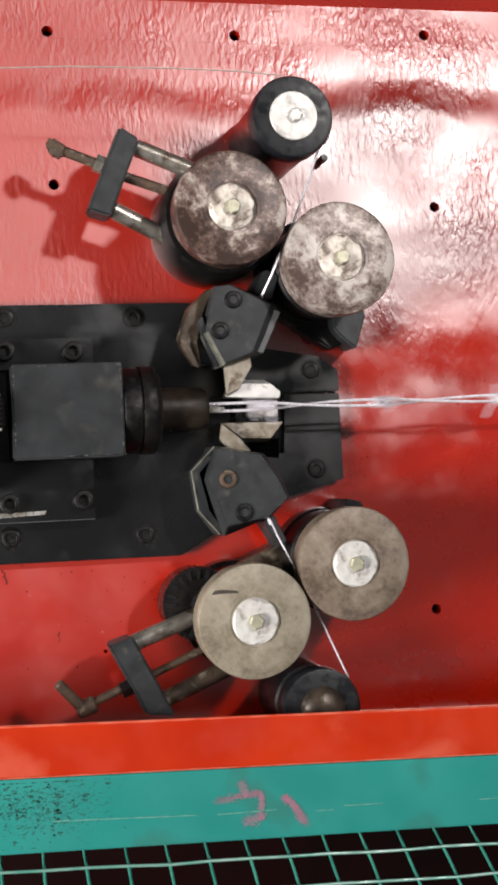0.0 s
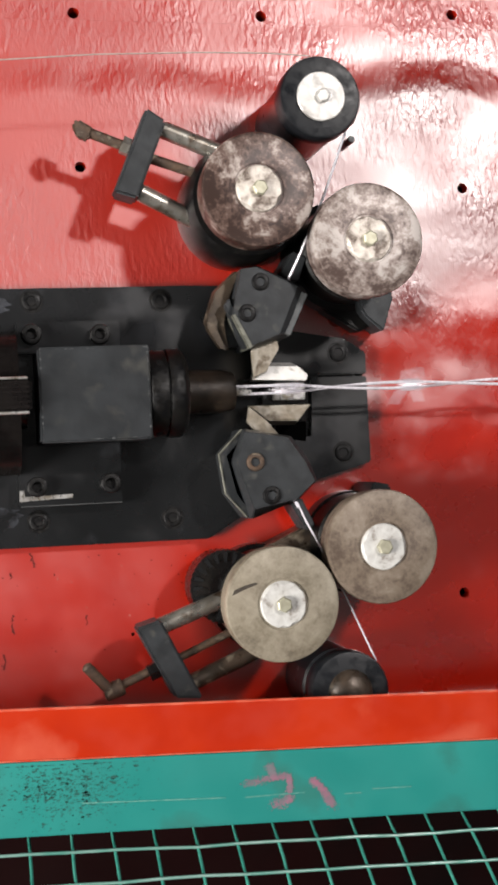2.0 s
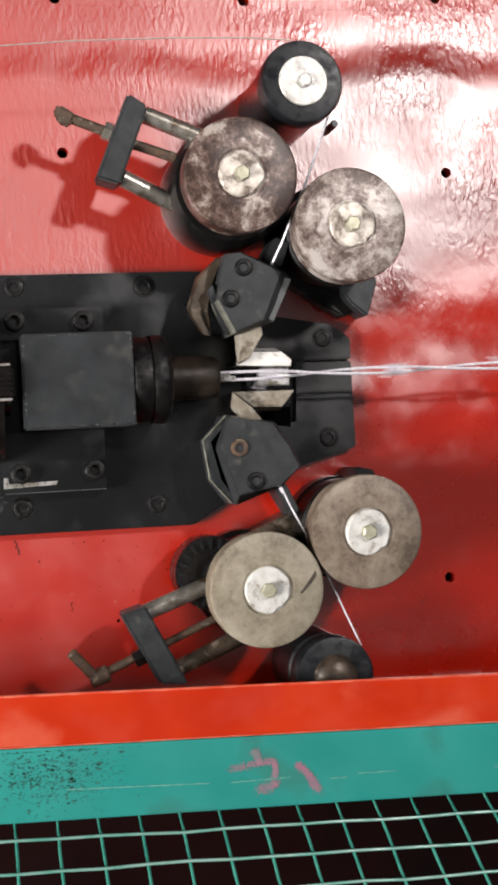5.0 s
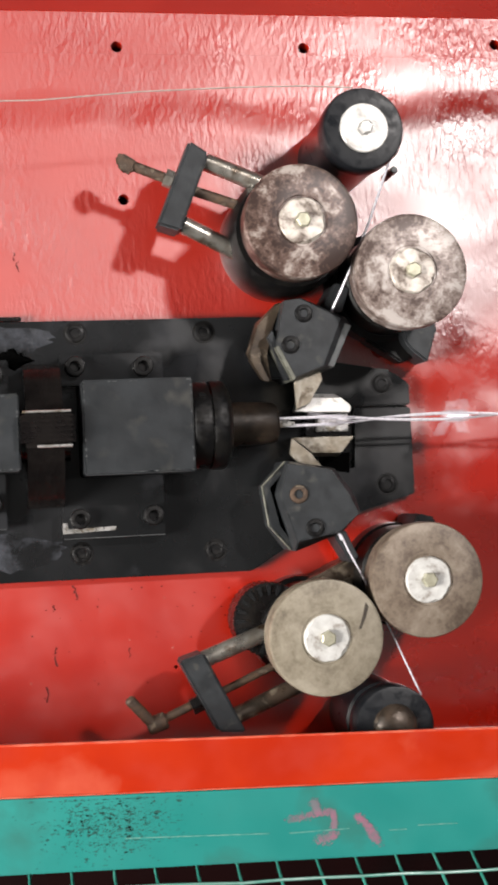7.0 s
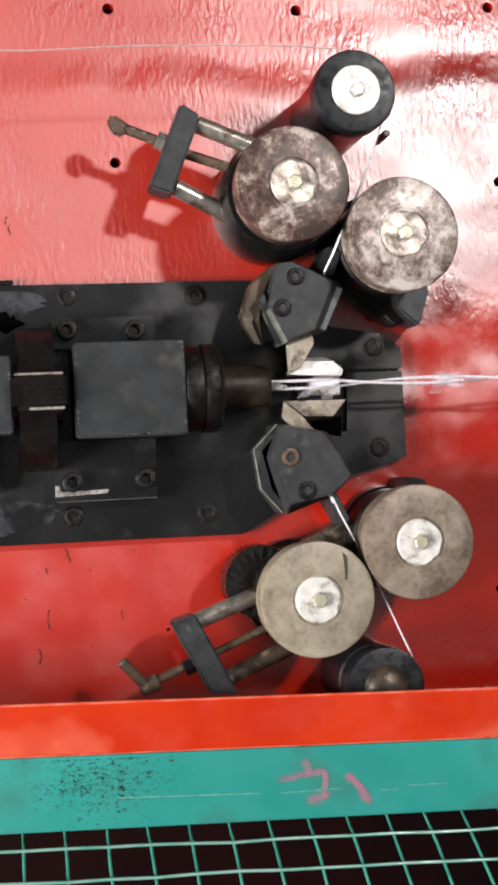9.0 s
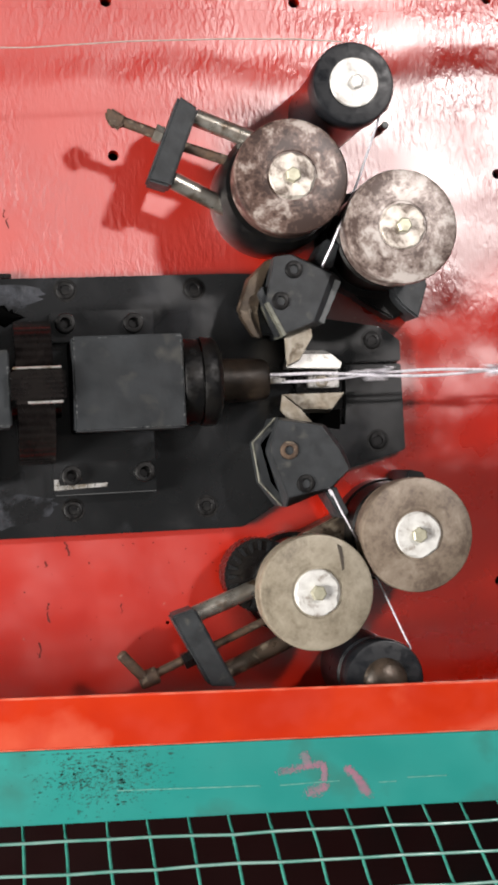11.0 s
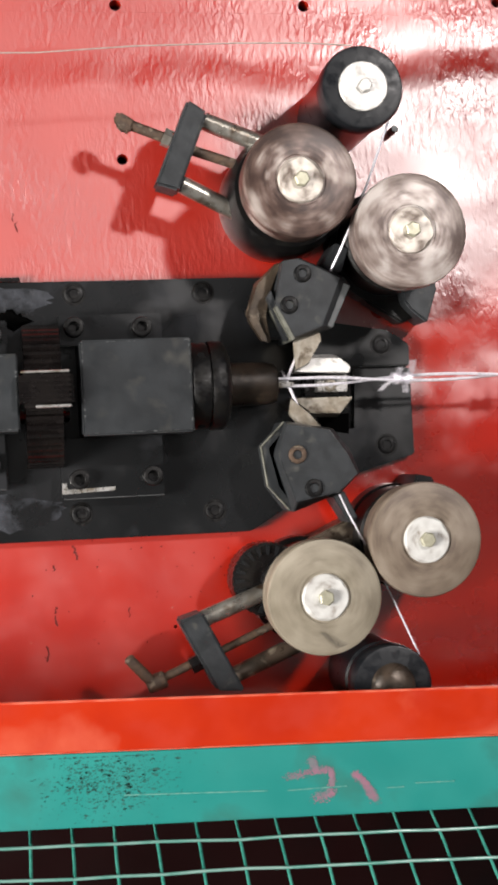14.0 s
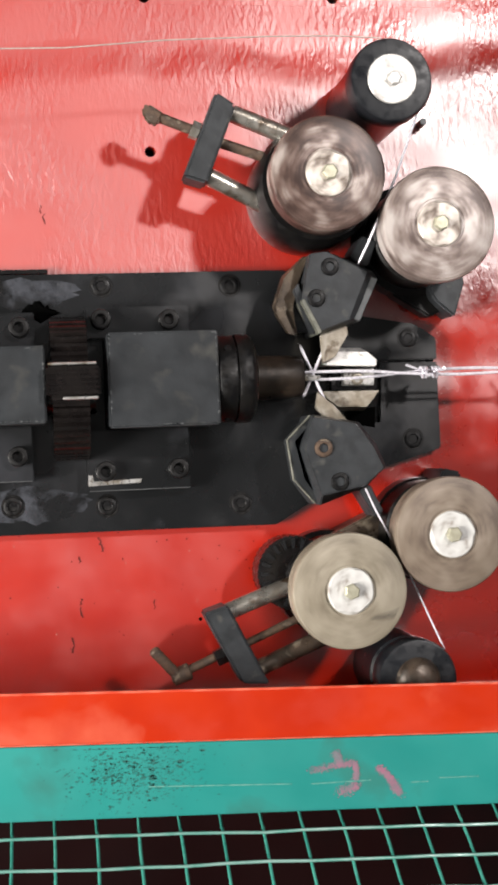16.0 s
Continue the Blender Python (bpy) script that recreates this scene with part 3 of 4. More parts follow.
def spindle_unit():
    feet_block = bearing("bearing_block", -217.5, -126, -42, 36,
            ((-232, 36.6, -143, 63, ((-219.0, 52.2), (-160.8, 50.8))), (-235, -95, -146, -42.6, ((-219.6, -77.7), (-157.1, -77.4)))),
            "square blued steel bearing block with bolted feet")
    bearing("bearing_block", -360, -268, -36, 27, ((-365, 27.6, -275, 60, ((-340, 47), (-288, 47))), (-365, -84, -280, -36.6, ((-340, -62), (-293, -62)))),
            "square dark steel bearing block beside the gear")
    along = Matrix.Rotation(radians(90), 4, "Y")

    def shaft(name, prof, mat, parent, seg=64, label=""):
        return part(name, lathe(prof, seg), mat, parent, label, m=along)
    # worn foot edge, with its bright reflection put into the colour
    part("pale_edge", prism([(-234.5, -80.4), (-230.7, -80.6), (-230.0, -85.9), (-189.0, -85.1), (-190.1, -88.5), (-209.2, -88.9), (-234.9, -90.0)], 28.02, 28.5, 0), BRIGHT, feet_block, m=feet_block.matrix_basis.inverted())
    col = thing("spindle_collar", (0, -3, 48), "black turned steel collar rings on the spindle", "collar")
    shaft("collar_ring", [(0, -125), (36.5, -125), (37, -124), (37, -111), (36.5, -110), (0, -110)], SCREW, col)
    shaft("collar_neck", [(0, -110), (34.5, -110), (34.5, -108.5), (0, -108.5)], OILY, col)
    shaft("collar_ring", [(0, -108.5), (37.5, -108.5), (38, -107), (38, -98), (36, -95), (30, -92), (0, -92)], SCREW, col)
    for a in (70, 200, 320):
        ob = part("set_screw", lathe([(0, 0), (3.2, 0), (3.2, 0.8), (0, 0.8)], 16), OILY, col)
        ob.matrix_basis = Matrix.Rotation(radians(a), 4, "X") @ pose(-0.117, 0, 0.0368)
    nose = thing("spindle_nose", (0, -3, 48), "brown worn hollow steel spindle nose", "spindle")
    shaft("nose_cone", [(0, -92), (19, -92), (19, -88), (18.4, -62), (17.4, -53), (15.5, -49.5), (8, -48.5), (7, -52), (0, -52)], RUST_NOSE, nose)
    for a in (10, 190):
        f = part("twist_finger", prism([(-52, -3), (-36, -1.6), (-35, 1.6), (-52, 3)], 8.5, 12, 0.6), BRIGHT, nose)
        f.matrix_basis = Matrix.Rotation(radians(a), 4, "X")
    # gear and pinion between the blocks
    gear = thing("drive_gear", (0, -6, 27), "oily black spur gear between the bearing blocks", "gear")
    part("gear_hub", lathe([(0, -267), (22, -267), (22, -226), (0, -226)], 40), OILY, gear, m=along)
    n, prof = 48, []
    for i in range(n):
        for da, r in ((0.0, 57.5), (0.28, 57.5), (0.42, 61), (0.80, 61), (0.94, 57.5)):
            a = 2 * math.pi * (i + da) / n
            prof.append((r * math.cos(a), r * math.sin(a)))
    part("gear_wheel", loft([(prof, -263), (prof, -233)]), GEAR, gear, m=along)
    pin = thing("drive_pinion", (-245, -3, 64), "oily steel drive shaft piece with bright lines along its edges", "drive shaft")
    part("shaft_body", prism(rect(-23, -15, 21, 15), 0, 34, 4), GEAR, pin)
    # bright bars stand in for the highlights on the two shaft edges
    part("pale_edge", bar((-21, 14.0, 32.4), (18, 14.0, 32.4), 1.1, 10, c=0.6), BRIGHT, pin)
    part("pale_edge", bar((-10, -14.0, 32.4), (18.5, -14.0, 32.4), 1.3, 10, c=0.6), BRIGHT, pin)
    for y in (-9.5, -5.5, -1.5, 2.5, 6.5, 10.5):
        part("tooth", prism(rect(-21, y - 1.1, 19, y + 1.1), 33.5, 36, 0.5), GEAR, pin)
    return nose, gear


# ---- cutting heads ----
def heads():
    ka = thing("cutter_head", (-25, 66, 12), "dark steel cutter head with two cap screws and worn blade", "cutter head", "wire cutters")
    inv = ka.matrix_basis.inverted()
    top = [(-43.7, 99.0), (-29.4, 100.2), (6.0, 82.7), (3.3, 77.9), (-11.3, 43.3), (-39.0, 32.8), (-52.4, 59.6)]
    low = [(-41.9, 100.3), (-27.4, 102.5), (11.9, 84.8), (16.6, 77.9), (-0.7, 42.9), (-37.1, 31.7), (-51.6, 60.6)]
    holder = part("holder", loft([(low, 12.2), (low, 66), (top, 75)], 0.7), KNIFE, ka, m=inv)
    part("side_body", loft([([(-67.0, 61.2), (-56.7, 87.1), (-34.3, 104.9), (-41.2, 66.6), (-30.3, 37.6), (-52.4, 34.7)], 12.2), ([(-68.7, 58.3), (-58.7, 81.7), (-38.8, 100.2), (-45.5, 63.8), (-33.8, 34.9), (-53.8, 35.4)], 46)], 2.0), KNIFE, ka, m=inv)
    part("side_blade", loft([([(-71.6, 58.1), (-62.4, 84.6), (-42.5, 102.1), (-38.5, 102.1), (-49.7, 78.4), (-54.7, 56.7), (-50.7, 33.9), (-60.6, 37.1)], 38), ([(-71.2, 56.5), (-62.1, 82.7), (-43.5, 99.1), (-39.9, 100.0), (-51.4, 77.7), (-56.9, 55.3), (-52.5, 31.7), (-61.3, 35.8)], 54)], 0.8), BROWNED, ka, m=inv)
    part("side_blade", loft([([(-52.0, 72.5), (-45.6, 80.3), (-33.4, 38.4), (-38.6, 34.5)], 14), ([(-57.5, 69.2), (-53.3, 74.9), (-38.3, 35.9), (-41.5, 31.1)], 68)], 0.6), KNIFE, ka, m=inv)
    part("side_blade", loft([([(-70.6, 52.7), (-63.4, 58.4), (-52.5, 33.6), (-59.5, 34.7)], 40), ([(-71.9, 52.3), (-65.3, 57.1), (-55.6, 31.5), (-61.0, 33.6)], 57)], 0.5), BROWNED, ka, m=inv)
    part("back_edge", prism([(-52.9, 59.6), (-49.9, 61.0), (-36.0, 32.8), (-39.0, 30.9)], 40, 75.6, 0.4), PALE_STEEL, ka, m=inv)
    # paler steel on this chamfer stands in for the light it catches
    part("lit_chamfer", loft([([(8.7, 81.7), (18.7, 78.6), (1.2, 41.5), (-6.3, 43.7)], 14), ([(6.1, 80.5), (15.5, 76.9), (-1.7, 41.6), (-8.1, 43.7)], 71)], 0.6), STEEL, ka, m=inv)
    part("blade_tip", loft([([(-30.7, 31.5), (-7.0, 41.7), (-7.6, 30.8), (-17.5, 12.3), (-29.9, 6.8)], 40), ([(-34.9, 31.7), (-11.4, 41.8), (-9.8, 32.0), (-21.8, 12.7), (-33.5, 7.2)], 60)], 0.6), WORN, ka, m=inv)
    for p in ((-27.0, 87.6), (-39.6, 61.3)):
        c = socket_screw(p, 72, 7.6, 5, ka)
        c.matrix_basis = inv @ c.matrix_basis
        under(c, holder)
    part("wire_guide", prism([(1.0, 90.7), (-5.7, 97.2), (6.2, 115.3), (18.2, 110.2), (10.1, 89.6)], 20, 62, 1), KNIFE, ka, m=inv)
    kb = thing("cutter_head", (-25, -72, 12), "dark steel cutter head with rusty cap screws", "cutter head", "wire cutters")
    inv = kb.matrix_basis.inverted()
    top = [(-46.7, -39.0), (-10.0, -45.3), (4.9, -66.7), (13.0, -83.5), (-3.6, -98.2), (-41.4, -104.8), (-54.3, -65.0)]
    low = [(-44.8, -36.3), (-4.4, -44.2), (10.3, -63.9), (17.5, -82.8), (0.0, -99.5), (-41.5, -113.8), (-55.0, -64.9)]
    holder = part("holder", loft([(low, 12.2), (low, 64), (top, 75)], 0.7), KNIFE, kb, m=inv)
    part("side_blade", loft([([(-61.0, -56.9), (-40.8, -36.4), (-36.0, -40.5), (-53.1, -59.7), (-46.5, -92.3), (-34.2, -112.8), (-40.9, -113.9), (-56.6, -91.8)], 12.2), ([(-66.7, -57.0), (-44.9, -36.0), (-41.1, -40.1), (-59.9, -58.7), (-52.5, -91.6), (-39.4, -109.3), (-44.5, -112.9), (-62.3, -91.1)], 55)], 0.6), KNIFE, kb, m=inv)
    # thin pale line along the side blade's upper edge
    part("pale_edge", tube([(-43.5, -112.0, 54.6), (-61.6, -91.1, 54.8), (-66.0, -57.2, 54.8), (-45.0, -36.8, 54.8)], 1.1), PALE_STEEL, kb, m=inv)
    part("blade_tip", loft([([(-35.5, -17.6), (-19.6, -30.9), (-11.0, -41.1), (-29.1, -40.4), (-37.6, -30.2)], 40), ([(-38.6, -17.0), (-22.8, -30.2), (-13.3, -42.3), (-32.3, -41.5), (-40.7, -30.5)], 58)], 0.6), WORN, kb, m=inv)
    for p, mt in (((-38.6, -65.2), RUSTY), ((-25.7, -94.1), SCREW)):
        c = socket_screw(p, 72, 7.8, 5, kb, mt)
        c.matrix_basis = inv @ c.matrix_basis
        under(c, holder)
    part("wire_guide", prism([(-6.0, -102.6), (4.1, -97.8), (15.1, -121.9), (7.7, -126.3)], 25, 60, 1), KNIFE, kb, m=inv)
    d = thing("forming_die", (20, 0, 12), "polished steel forming dies around the line wires", "die")
    inv = d.matrix_basis.inverted()
    part("die_jaw", loft([([(-27.6, 7.1), (-22.9, 20.0), (-14.6, 23.7), (12.2, 23.0), (23.1, 11.6), (22.8, 4.5)], 12.2), ([(-32.9, 6.4), (-29.5, 14.7), (-21.3, 17.4), (9.1, 16.5), (17.4, 9.3), (16.1, 3.9)], 50)], 0.7), DIE, d, m=inv)
    part("die_jaw", loft([([(-30.7, -14.8), (24.9, -15.8), (12.7, -33.5), (-14.1, -32.4)], 12.2), ([(-35.6, -16.5), (19.2, -17.0), (7.3, -30.9), (-19.1, -29.9)], 48)], 0.7), WORN, d, m=inv)
    part("die_bed", prism([(-17.4, 5.8), (23.8, 4.5), (22.8, -16.2), (-18.4, -14.7)], 12.2, 24, 0.6), OILY, d, m=inv)
    part("die_plate", prism([(-9.2, 3.3), (18.6, 2.9), (17.9, -11.7), (-9.9, -11.2)], 24.2, 34, 0.6), BRIGHT, d, m=inv)
    c = socket_screw((2.7, -5.7), 32, 5.5, 4, d, WORN)
    c.matrix_basis = inv @ c.matrix_basis


# ---- feed rollers ----
def roller(at, r, top, rim, washer, wr, label):
    t = thing("feed_roller", (at[0], at[1], top), label, "roller", "wire feed rollers")
    part("rim", lathe([(0, -30), (r - 3, -30), (r - 1, -28), (r - 1, -17), (r - 2, -16), (r - 2, -15), (r - 0.4, -14), (r, -13), (r, -2.0), (r - 0.7, -0.6), (r - 2.2, 0), (wr + 1.5, 0), (wr + 1, -0.8), (wr, -0.8), (0, -0.8)], 96), rim, t)
    bm = lathe([(0, -0.8), (wr - 0.6, -0.8), (wr - 0.6, 1.4), (wr - 1.4, 2.0), (0, 2.0)], 72)
    rng = random.Random(int(at[0] * 7 + at[1]))
    bites = [(rng.uniform(0, 6.28), rng.uniform(0.08, 0.3), rng.uniform(0.4, 2.2)) for _ in range(9)]
    for v in bm.verts:
        rad = math.hypot(v.co.x, v.co.y)
        if rad > wr - 2 and v.co.z > 0:
            a = math.atan2(v.co.y, v.co.x) % 6.283
            cut = sum(d * math.exp(-(min(abs(a - c), 6.283 - abs(a - c)) / wd) ** 2) for c, wd, d in bites)
            v.co.x *= 1 - min(cut, 2.6) / rad
            v.co.y *= 1 - min(cut, 2.6) / rad
    w = part("washer", bm, washer, t)
    under(part("hex_bolt", hexagon(6.6, 2.0, 7.5), BOLT, t, m=pose(0, 0, 0, 0, 0, 13)), w)
    return t


def rollers():
    r1 = roller((-32.4, 159.8), 47.8, 110, RIM_A, WASHER_A, 20, "brown stained worn steel feed roller with bolted washer")
    r2 = roller((59.8, 116.9), 48, 110, RIM_A2, WASHER_A, 20, "pale stained worn steel feed roller with bolted washer")
    r3 = roller((-28.5, -183.1), 48, 110, RIM_B, WASHER, 20, "dull yellowish steel feed roller with a gouge")
    r4 = roller((59.8, -140.8), 48, 110, RIM_B2, WASHER, 20, "dull brown steel feed roller with chipped zinc washer")
    gouge = [(-36, 24), (-27, 24.5), (-13, 24), (-14, 26), (-24, 27.5), (-33, 27.5)]
    part("scratch", loft([(gouge, 0.02), (gouge, 0.3)]), GOUGE, r3)
    # housings
    for k, (at, r, label) in enumerate((((-32.4, 159.8), 45, "black cylindrical roller housing with clamp rods"), ((59.8, 116.9), 44, "black cylindrical roller housing with lug"),
                                        ((-28.5, -183.1), 42, "black roller housing with clamp rods and ratchet ring"), ((59.8, -140.8), 44, "black cylindrical roller housing with side lug"))):
        h = thing("roller_housing", (at[0], at[1], 0), label, "roller housing", "wire feed housings")
        if k == 0:
            part("housing_body", lathe([(0, 0.2), (52, 0.2), (52.5, 2), (52.5, 60), (48, 68), (16, 70), (16, 79.8), (0, 79.8)], 64), SCREW, h)
        else:
            part("housing_body", lathe([(0, 0.2), (r + 8 - 2 * k, 0.2), (r + 8 - 2 * k, 22), (r + 6 - 2 * k, 24), (r, 26), (r, 60), (r - 2, 62), (16, 62), (16, 79.8), (0, 79.8)], 64), SCREW, h)
        if k == 1:
            part("lug", prism([(12, -50), (17.5, -58), (33, -71), (44, -38), (30, -18), (8, -20)], 0.3, 38, 2), KNIFE, h)
            part("base_block", prism([(-36, -8), (-19, -48), (14, -69), (34, -60), (30, -10)], 0.3, 22, 2), SCREW, h)
        if k == 3:
            part("lug", prism([(4, 40), (22, 36), (26, 50), (10, 54)], 0.3, 60, 2), BLACK, h)
            part("slide_bar", prism([(-94, -22), (-86, 0), (-12, 33), (-6, 6), (-50, -16)], 0.3, 36, 2), BRONZE, h)
        if k == 2:
            part("ratchet_ring", ratchet(), OILY, h, m=pose(-0.035, 0.012, 0.02))
            fin = part("ratchet_fin", prism([(21, -1.0), (29.5, -2.0), (29.5, 2.0), (21, 1.0)], 30, 32.5, 0.4), BLACK, h)
            for i in range(20):
                f = fin if i == 0 else new("ratchet_fin", fin.data)
                f.parent = h
                f.matrix_basis = pose(-0.035, 0.012, 0.02, 0, 0, 18 * i)
        if k == 0:
            clamp_a(h)
        if k == 2:
            clamp_b(h)
    return r1, r2, r3, r4


def ratchet():
    prof = []
    for i in range(40):
        for da, r in ((0, 31.4), (0.25, 32), (0.7, 32), (0.75, 31.4)):
            a = 2 * math.pi * (i + da) / 40
            prof.append((r * math.cos(a), r * math.sin(a)))
    bm = loft([(prof, 0), (prof, 30)])
    return bm


def clamp_a(h):
    inv = h.matrix_basis.inverted()
    block = part("clamp_block", prism([(-117.2, 237.7), (-100.4, 226.3), (-127.7, 160.0), (-147.4, 166.2)], 40, 70, 2.2), KNIFE, h, m=inv)
    part("clamp_rod", bar((-102.7, 221.6, 58.0), (-52.0, 201.0, 58.0), 7.6), ROD, h, m=inv)
    part("clamp_rod", bar((-124.1, 168.5, 56.0), (-68.9, 142.0, 46.0), 7.6), ROD, h, m=inv)
    part("screw_rod", bar((-120.5, 199.3, 57.0), (-60.2, 179.1, 57.0), 4.4), RUSTY, h, m=inv)
    part("screw_rod", bar((-167.7, 219.5, 58.0), (-130.0, 204.9, 58.0), 4.4, c=1), RUSTY, h, m=inv)
    under(part("lock_nut", bar((-138.1, 208.7, 58.0), (-131.4, 205.8, 58.0), 8.0, 6), ROD, h, m=inv), block)
    part("screw_head", loft([([(-177.7, 228.1), (-172.8, 231.0), (-158.9, 222.5), (-165.0, 212.8), (-170.8, 212.7), (-177.1, 219.4)], 50), ([(-179.7, 226.0), (-173.9, 228.9), (-161.1, 220.4), (-167.1, 210.8), (-172.8, 210.8), (-179.1, 217.4)], 64)], 2.0), RUSTY, h, m=inv)
    part("slide_foot", prism([(-77.0, 164.3), (-53.8, 171.8), (-39.6, 146.4), (-70.5, 141.6)], 0.3, 40, 2), OILY, h, m=inv)


def clamp_b(h):
    inv = h.matrix_basis.inverted()
    block = part("clamp_block", prism([(-145.3, -199.0), (-124.6, -193.0), (-91.4, -261.6), (-115.2, -259.6)], 40, 70, 2.0), KNIFE, h, m=inv)
    part("clamp_rod", bar((-123.5, -200.3, 56.0), (-61.6, -178.2, 56.0), 7.4), ROD, h, m=inv)
    part("clamp_rod", bar((-99.1, -249.8, 56.0), (-28.9, -221.7, 56.0), 7.4), BRONZE, h, m=inv)
    part("screw_rod", bar((-107.8, -227.7, 56.0), (-63.0, -209.5, 56.0), 3.5), RUSTY, h, m=inv)
    part("screw_rod", bar((-171.0, -252.4, 56.0), (-126.4, -234.3, 56.0), 3.8), RUSTY, h, m=inv)
    under(part("lock_nut", bar((-135.2, -239.3, 56.0), (-125.5, -235.3, 56.0), 7.5, 6), OILY, h, m=inv), block)
    boss = part("handle_boss", bar((-172.9, -253.2, 56.0), (-156.6, -248.0, 56.0), 7.5, c=1.5), RUSTY, h, m=inv)
    under(part("crank_handle", bar((-166.5, -252.5, 58.0), (-188.5, -227.3, 64.0), 4.6, c=1.5), RUSTY, h, m=inv), boss)


def pulleys():
    p = thing("guide_pulley", (23.9, 236.7, 0), "tall black guide pulley with white top disc", "guide pulley", "guide pulleys")
    part("pulley_body", lathe([(0, 0.2), (32, 0.2), (32.5, 84), (33.5, 86), (34.5, 88), (35, 90), (35, 107), (34, 109.5), (32.5, 110), (0, 110)], 80), RUBBER, p)
    d = part("cap_disc", lathe([(0, 110), (20.6, 110), (20.6, 112), (20, 112.5), (0, 112.5)], 64), WHITE, p)
    under(part("hex_bolt", hexagon(6.0, 112.5, 117), WHITE, p, m=pose(0.001, 0, 0, 0, 0, 8)), d)
    q = thing("guide_pulley", (28.3, -261.2, 0), "black guide pulley with rusty top beneath the rail", "guide pulley", "guide pulleys")
    part("pulley_body", lathe([(0, 0.2), (32, 0.2), (32, 62), (30, 64), (30, 74), (32, 76), (33.5, 78), (34, 80), (34, 97), (33, 99.5), (31.5, 100), (0, 100)], 80), RUBBER, q)
    part("cap_disc", lathe([(0, 100), (19, 100), (17.5, 103), (14, 106), (9, 108.2), (4, 109.2), (0, 109.4)], 48), BRONZE, q)
    pin = thing("guide_pin", (78.5, 225.2, 0), "small dark steel guide pin holding the wire", "guide pin")
    part("pin_post", lathe([(0, 0.2), (3.4, 0.2), (3.4, 13), (2.6, 14), (0, 14)], 24), STEEL, pin)


# ---- wires and barbs ----
AXIS_Y, AXIS_Z = -3.0, 55.0


def wires():
    rng = random.Random(3)
    lw = thing("line_wire", (0, AXIS_Y, AXIS_Z), "pair of bright galvanised line wires loosely twisted", "wire")
    for s in (0, math.pi):
        pts = []
        x = -60
        while x <= 3980:
            g = 3.4 if x < 30 else 2.6
            a = s + 2 * math.pi * max(0, x + 10) / 230 + 0.35
            pts.append((x, g * math.cos(a), g * math.sin(a)))
            x += 10 if x < 320 else 40
        part("strand", tube(pts, 1.3, 8), WIRE, lw)
    fa = thing("feed_wire", (0, 0, 0), "bright galvanised wire running between feed rollers", "wire")
    part("strand", tube([(48.7, 213.2, 98.0), (27.1, 158.5, 98.0), (6.9, 106.9, 76.0), (-0.5, 89.9, 66.0)], 1.1), WIRE, fa)
    fb = thing("feed_wire", (0, 0, 0), "bright galvanised wire entering the lower cutter", "wire")
    part("strand", tube([(53.0, -237.3, 96.0), (20.9, -162.7, 96.0), (2.2, -115.8, 76.0), (-1.6, -101.3, 66.0)], 0.8), WIRE, fb)
    bw = thing("supply_wire", (0, 0, 0), "thin pale wire coming from the side to the pulley", "wire")
    part("strand", tube([(-880, 286, 100)] + [(-243.5, 273.6, 100.0), (-162.0, 277.4, 100.0), (-77.9, 278.0, 100.0), (-20.3, 276.9, 100.0), (18.8, 274.0, 100.0)], 0.6), DULL_WIRE, bw)
    cw = thing("supply_wire", (0, 0, 0), "thin wire wrapped on the guide pulley edge", "wire")
    part("strand", tube([(24.2 + 35.6 * math.cos(a), 236.2 + 35.6 * math.sin(a), 98) for a in [radians(95 - 8 * i) for i in range(17)]], 0.6), DULL_WIRE, cw)
    return bw


def barb():
    """Two wires wound side by side, each with a straight cut point up and one down."""
    bm = bmesh.new()
    for x0, start, head, tail in ((-13.0, 0.5, ((-21.0, 15.5, 7.0), (-16.0, 7.0, 4.0)), ((-9.5, -6.0, -1.0), (-8.5, -12.5, -3.0))),
                                  (-3.0, 1.2, ((0.8, 15.5, 2.0), (-0.2, 8.0, 3.0)), ((3.2, -8.0, 1.5), (3.6, -16.0, 3.0)))):
        pts = list(head)
        for i in range(29):
            a = start + 4.2 * math.pi * i / 28
            pts.append((x0 + 6.0 * i / 28, 4.4 * math.cos(a), 4.4 * math.sin(a)))
        tube(pts + list(tail), 1.25, 7, bm)
    return bm


PITCH, FIRST = 112.0, 75.0


def barbs():
    made = []
    first = thing("wire_barb", (0, AXIS_Y, AXIS_Z), "four-point galvanised wire barb twisted round line wires", "barb", "barbs on the wire")
    part("barb_coil", barb(), WIRE, first)
    made.append(first)
    for _ in range(36):
        made.append(copy_thing(first, first.matrix_basis.copy()))
    return made


def stubs():
    """Cut ends of feed wire that push through between the dies."""
    out = []
    for a, b in (((2.6, 92.2, 60.0), (-61.1, -45.0, 52.0)), ((0.7, -106.5, 60.0), (-62.2, 51.7, 52.0))):
        va, vb = Vector(a), Vector(b)
        d = (vb - va).normalized()
        s = thing("barb_wire_end", a, "bright pointed wire end pushed through the cutter", "wire", "wire ends")
        length = (vb - va).length
        part("wire_end", bar(Vector((0, 0, 0)), d * (length * 0.5), 1.3, 10, c=0.8), WIRE, s)
        out.append((s, va, d, length * 0.5))
    return out


setting()
table()
front()
marks()
paint_runs()
pale_flecks()
base_plate()
nose, drive_gear = spindle_unit()
heads()
roller_list = rollers()
pulleys()
supply = wires()
barb_list = barbs()
stub_list = stubs()


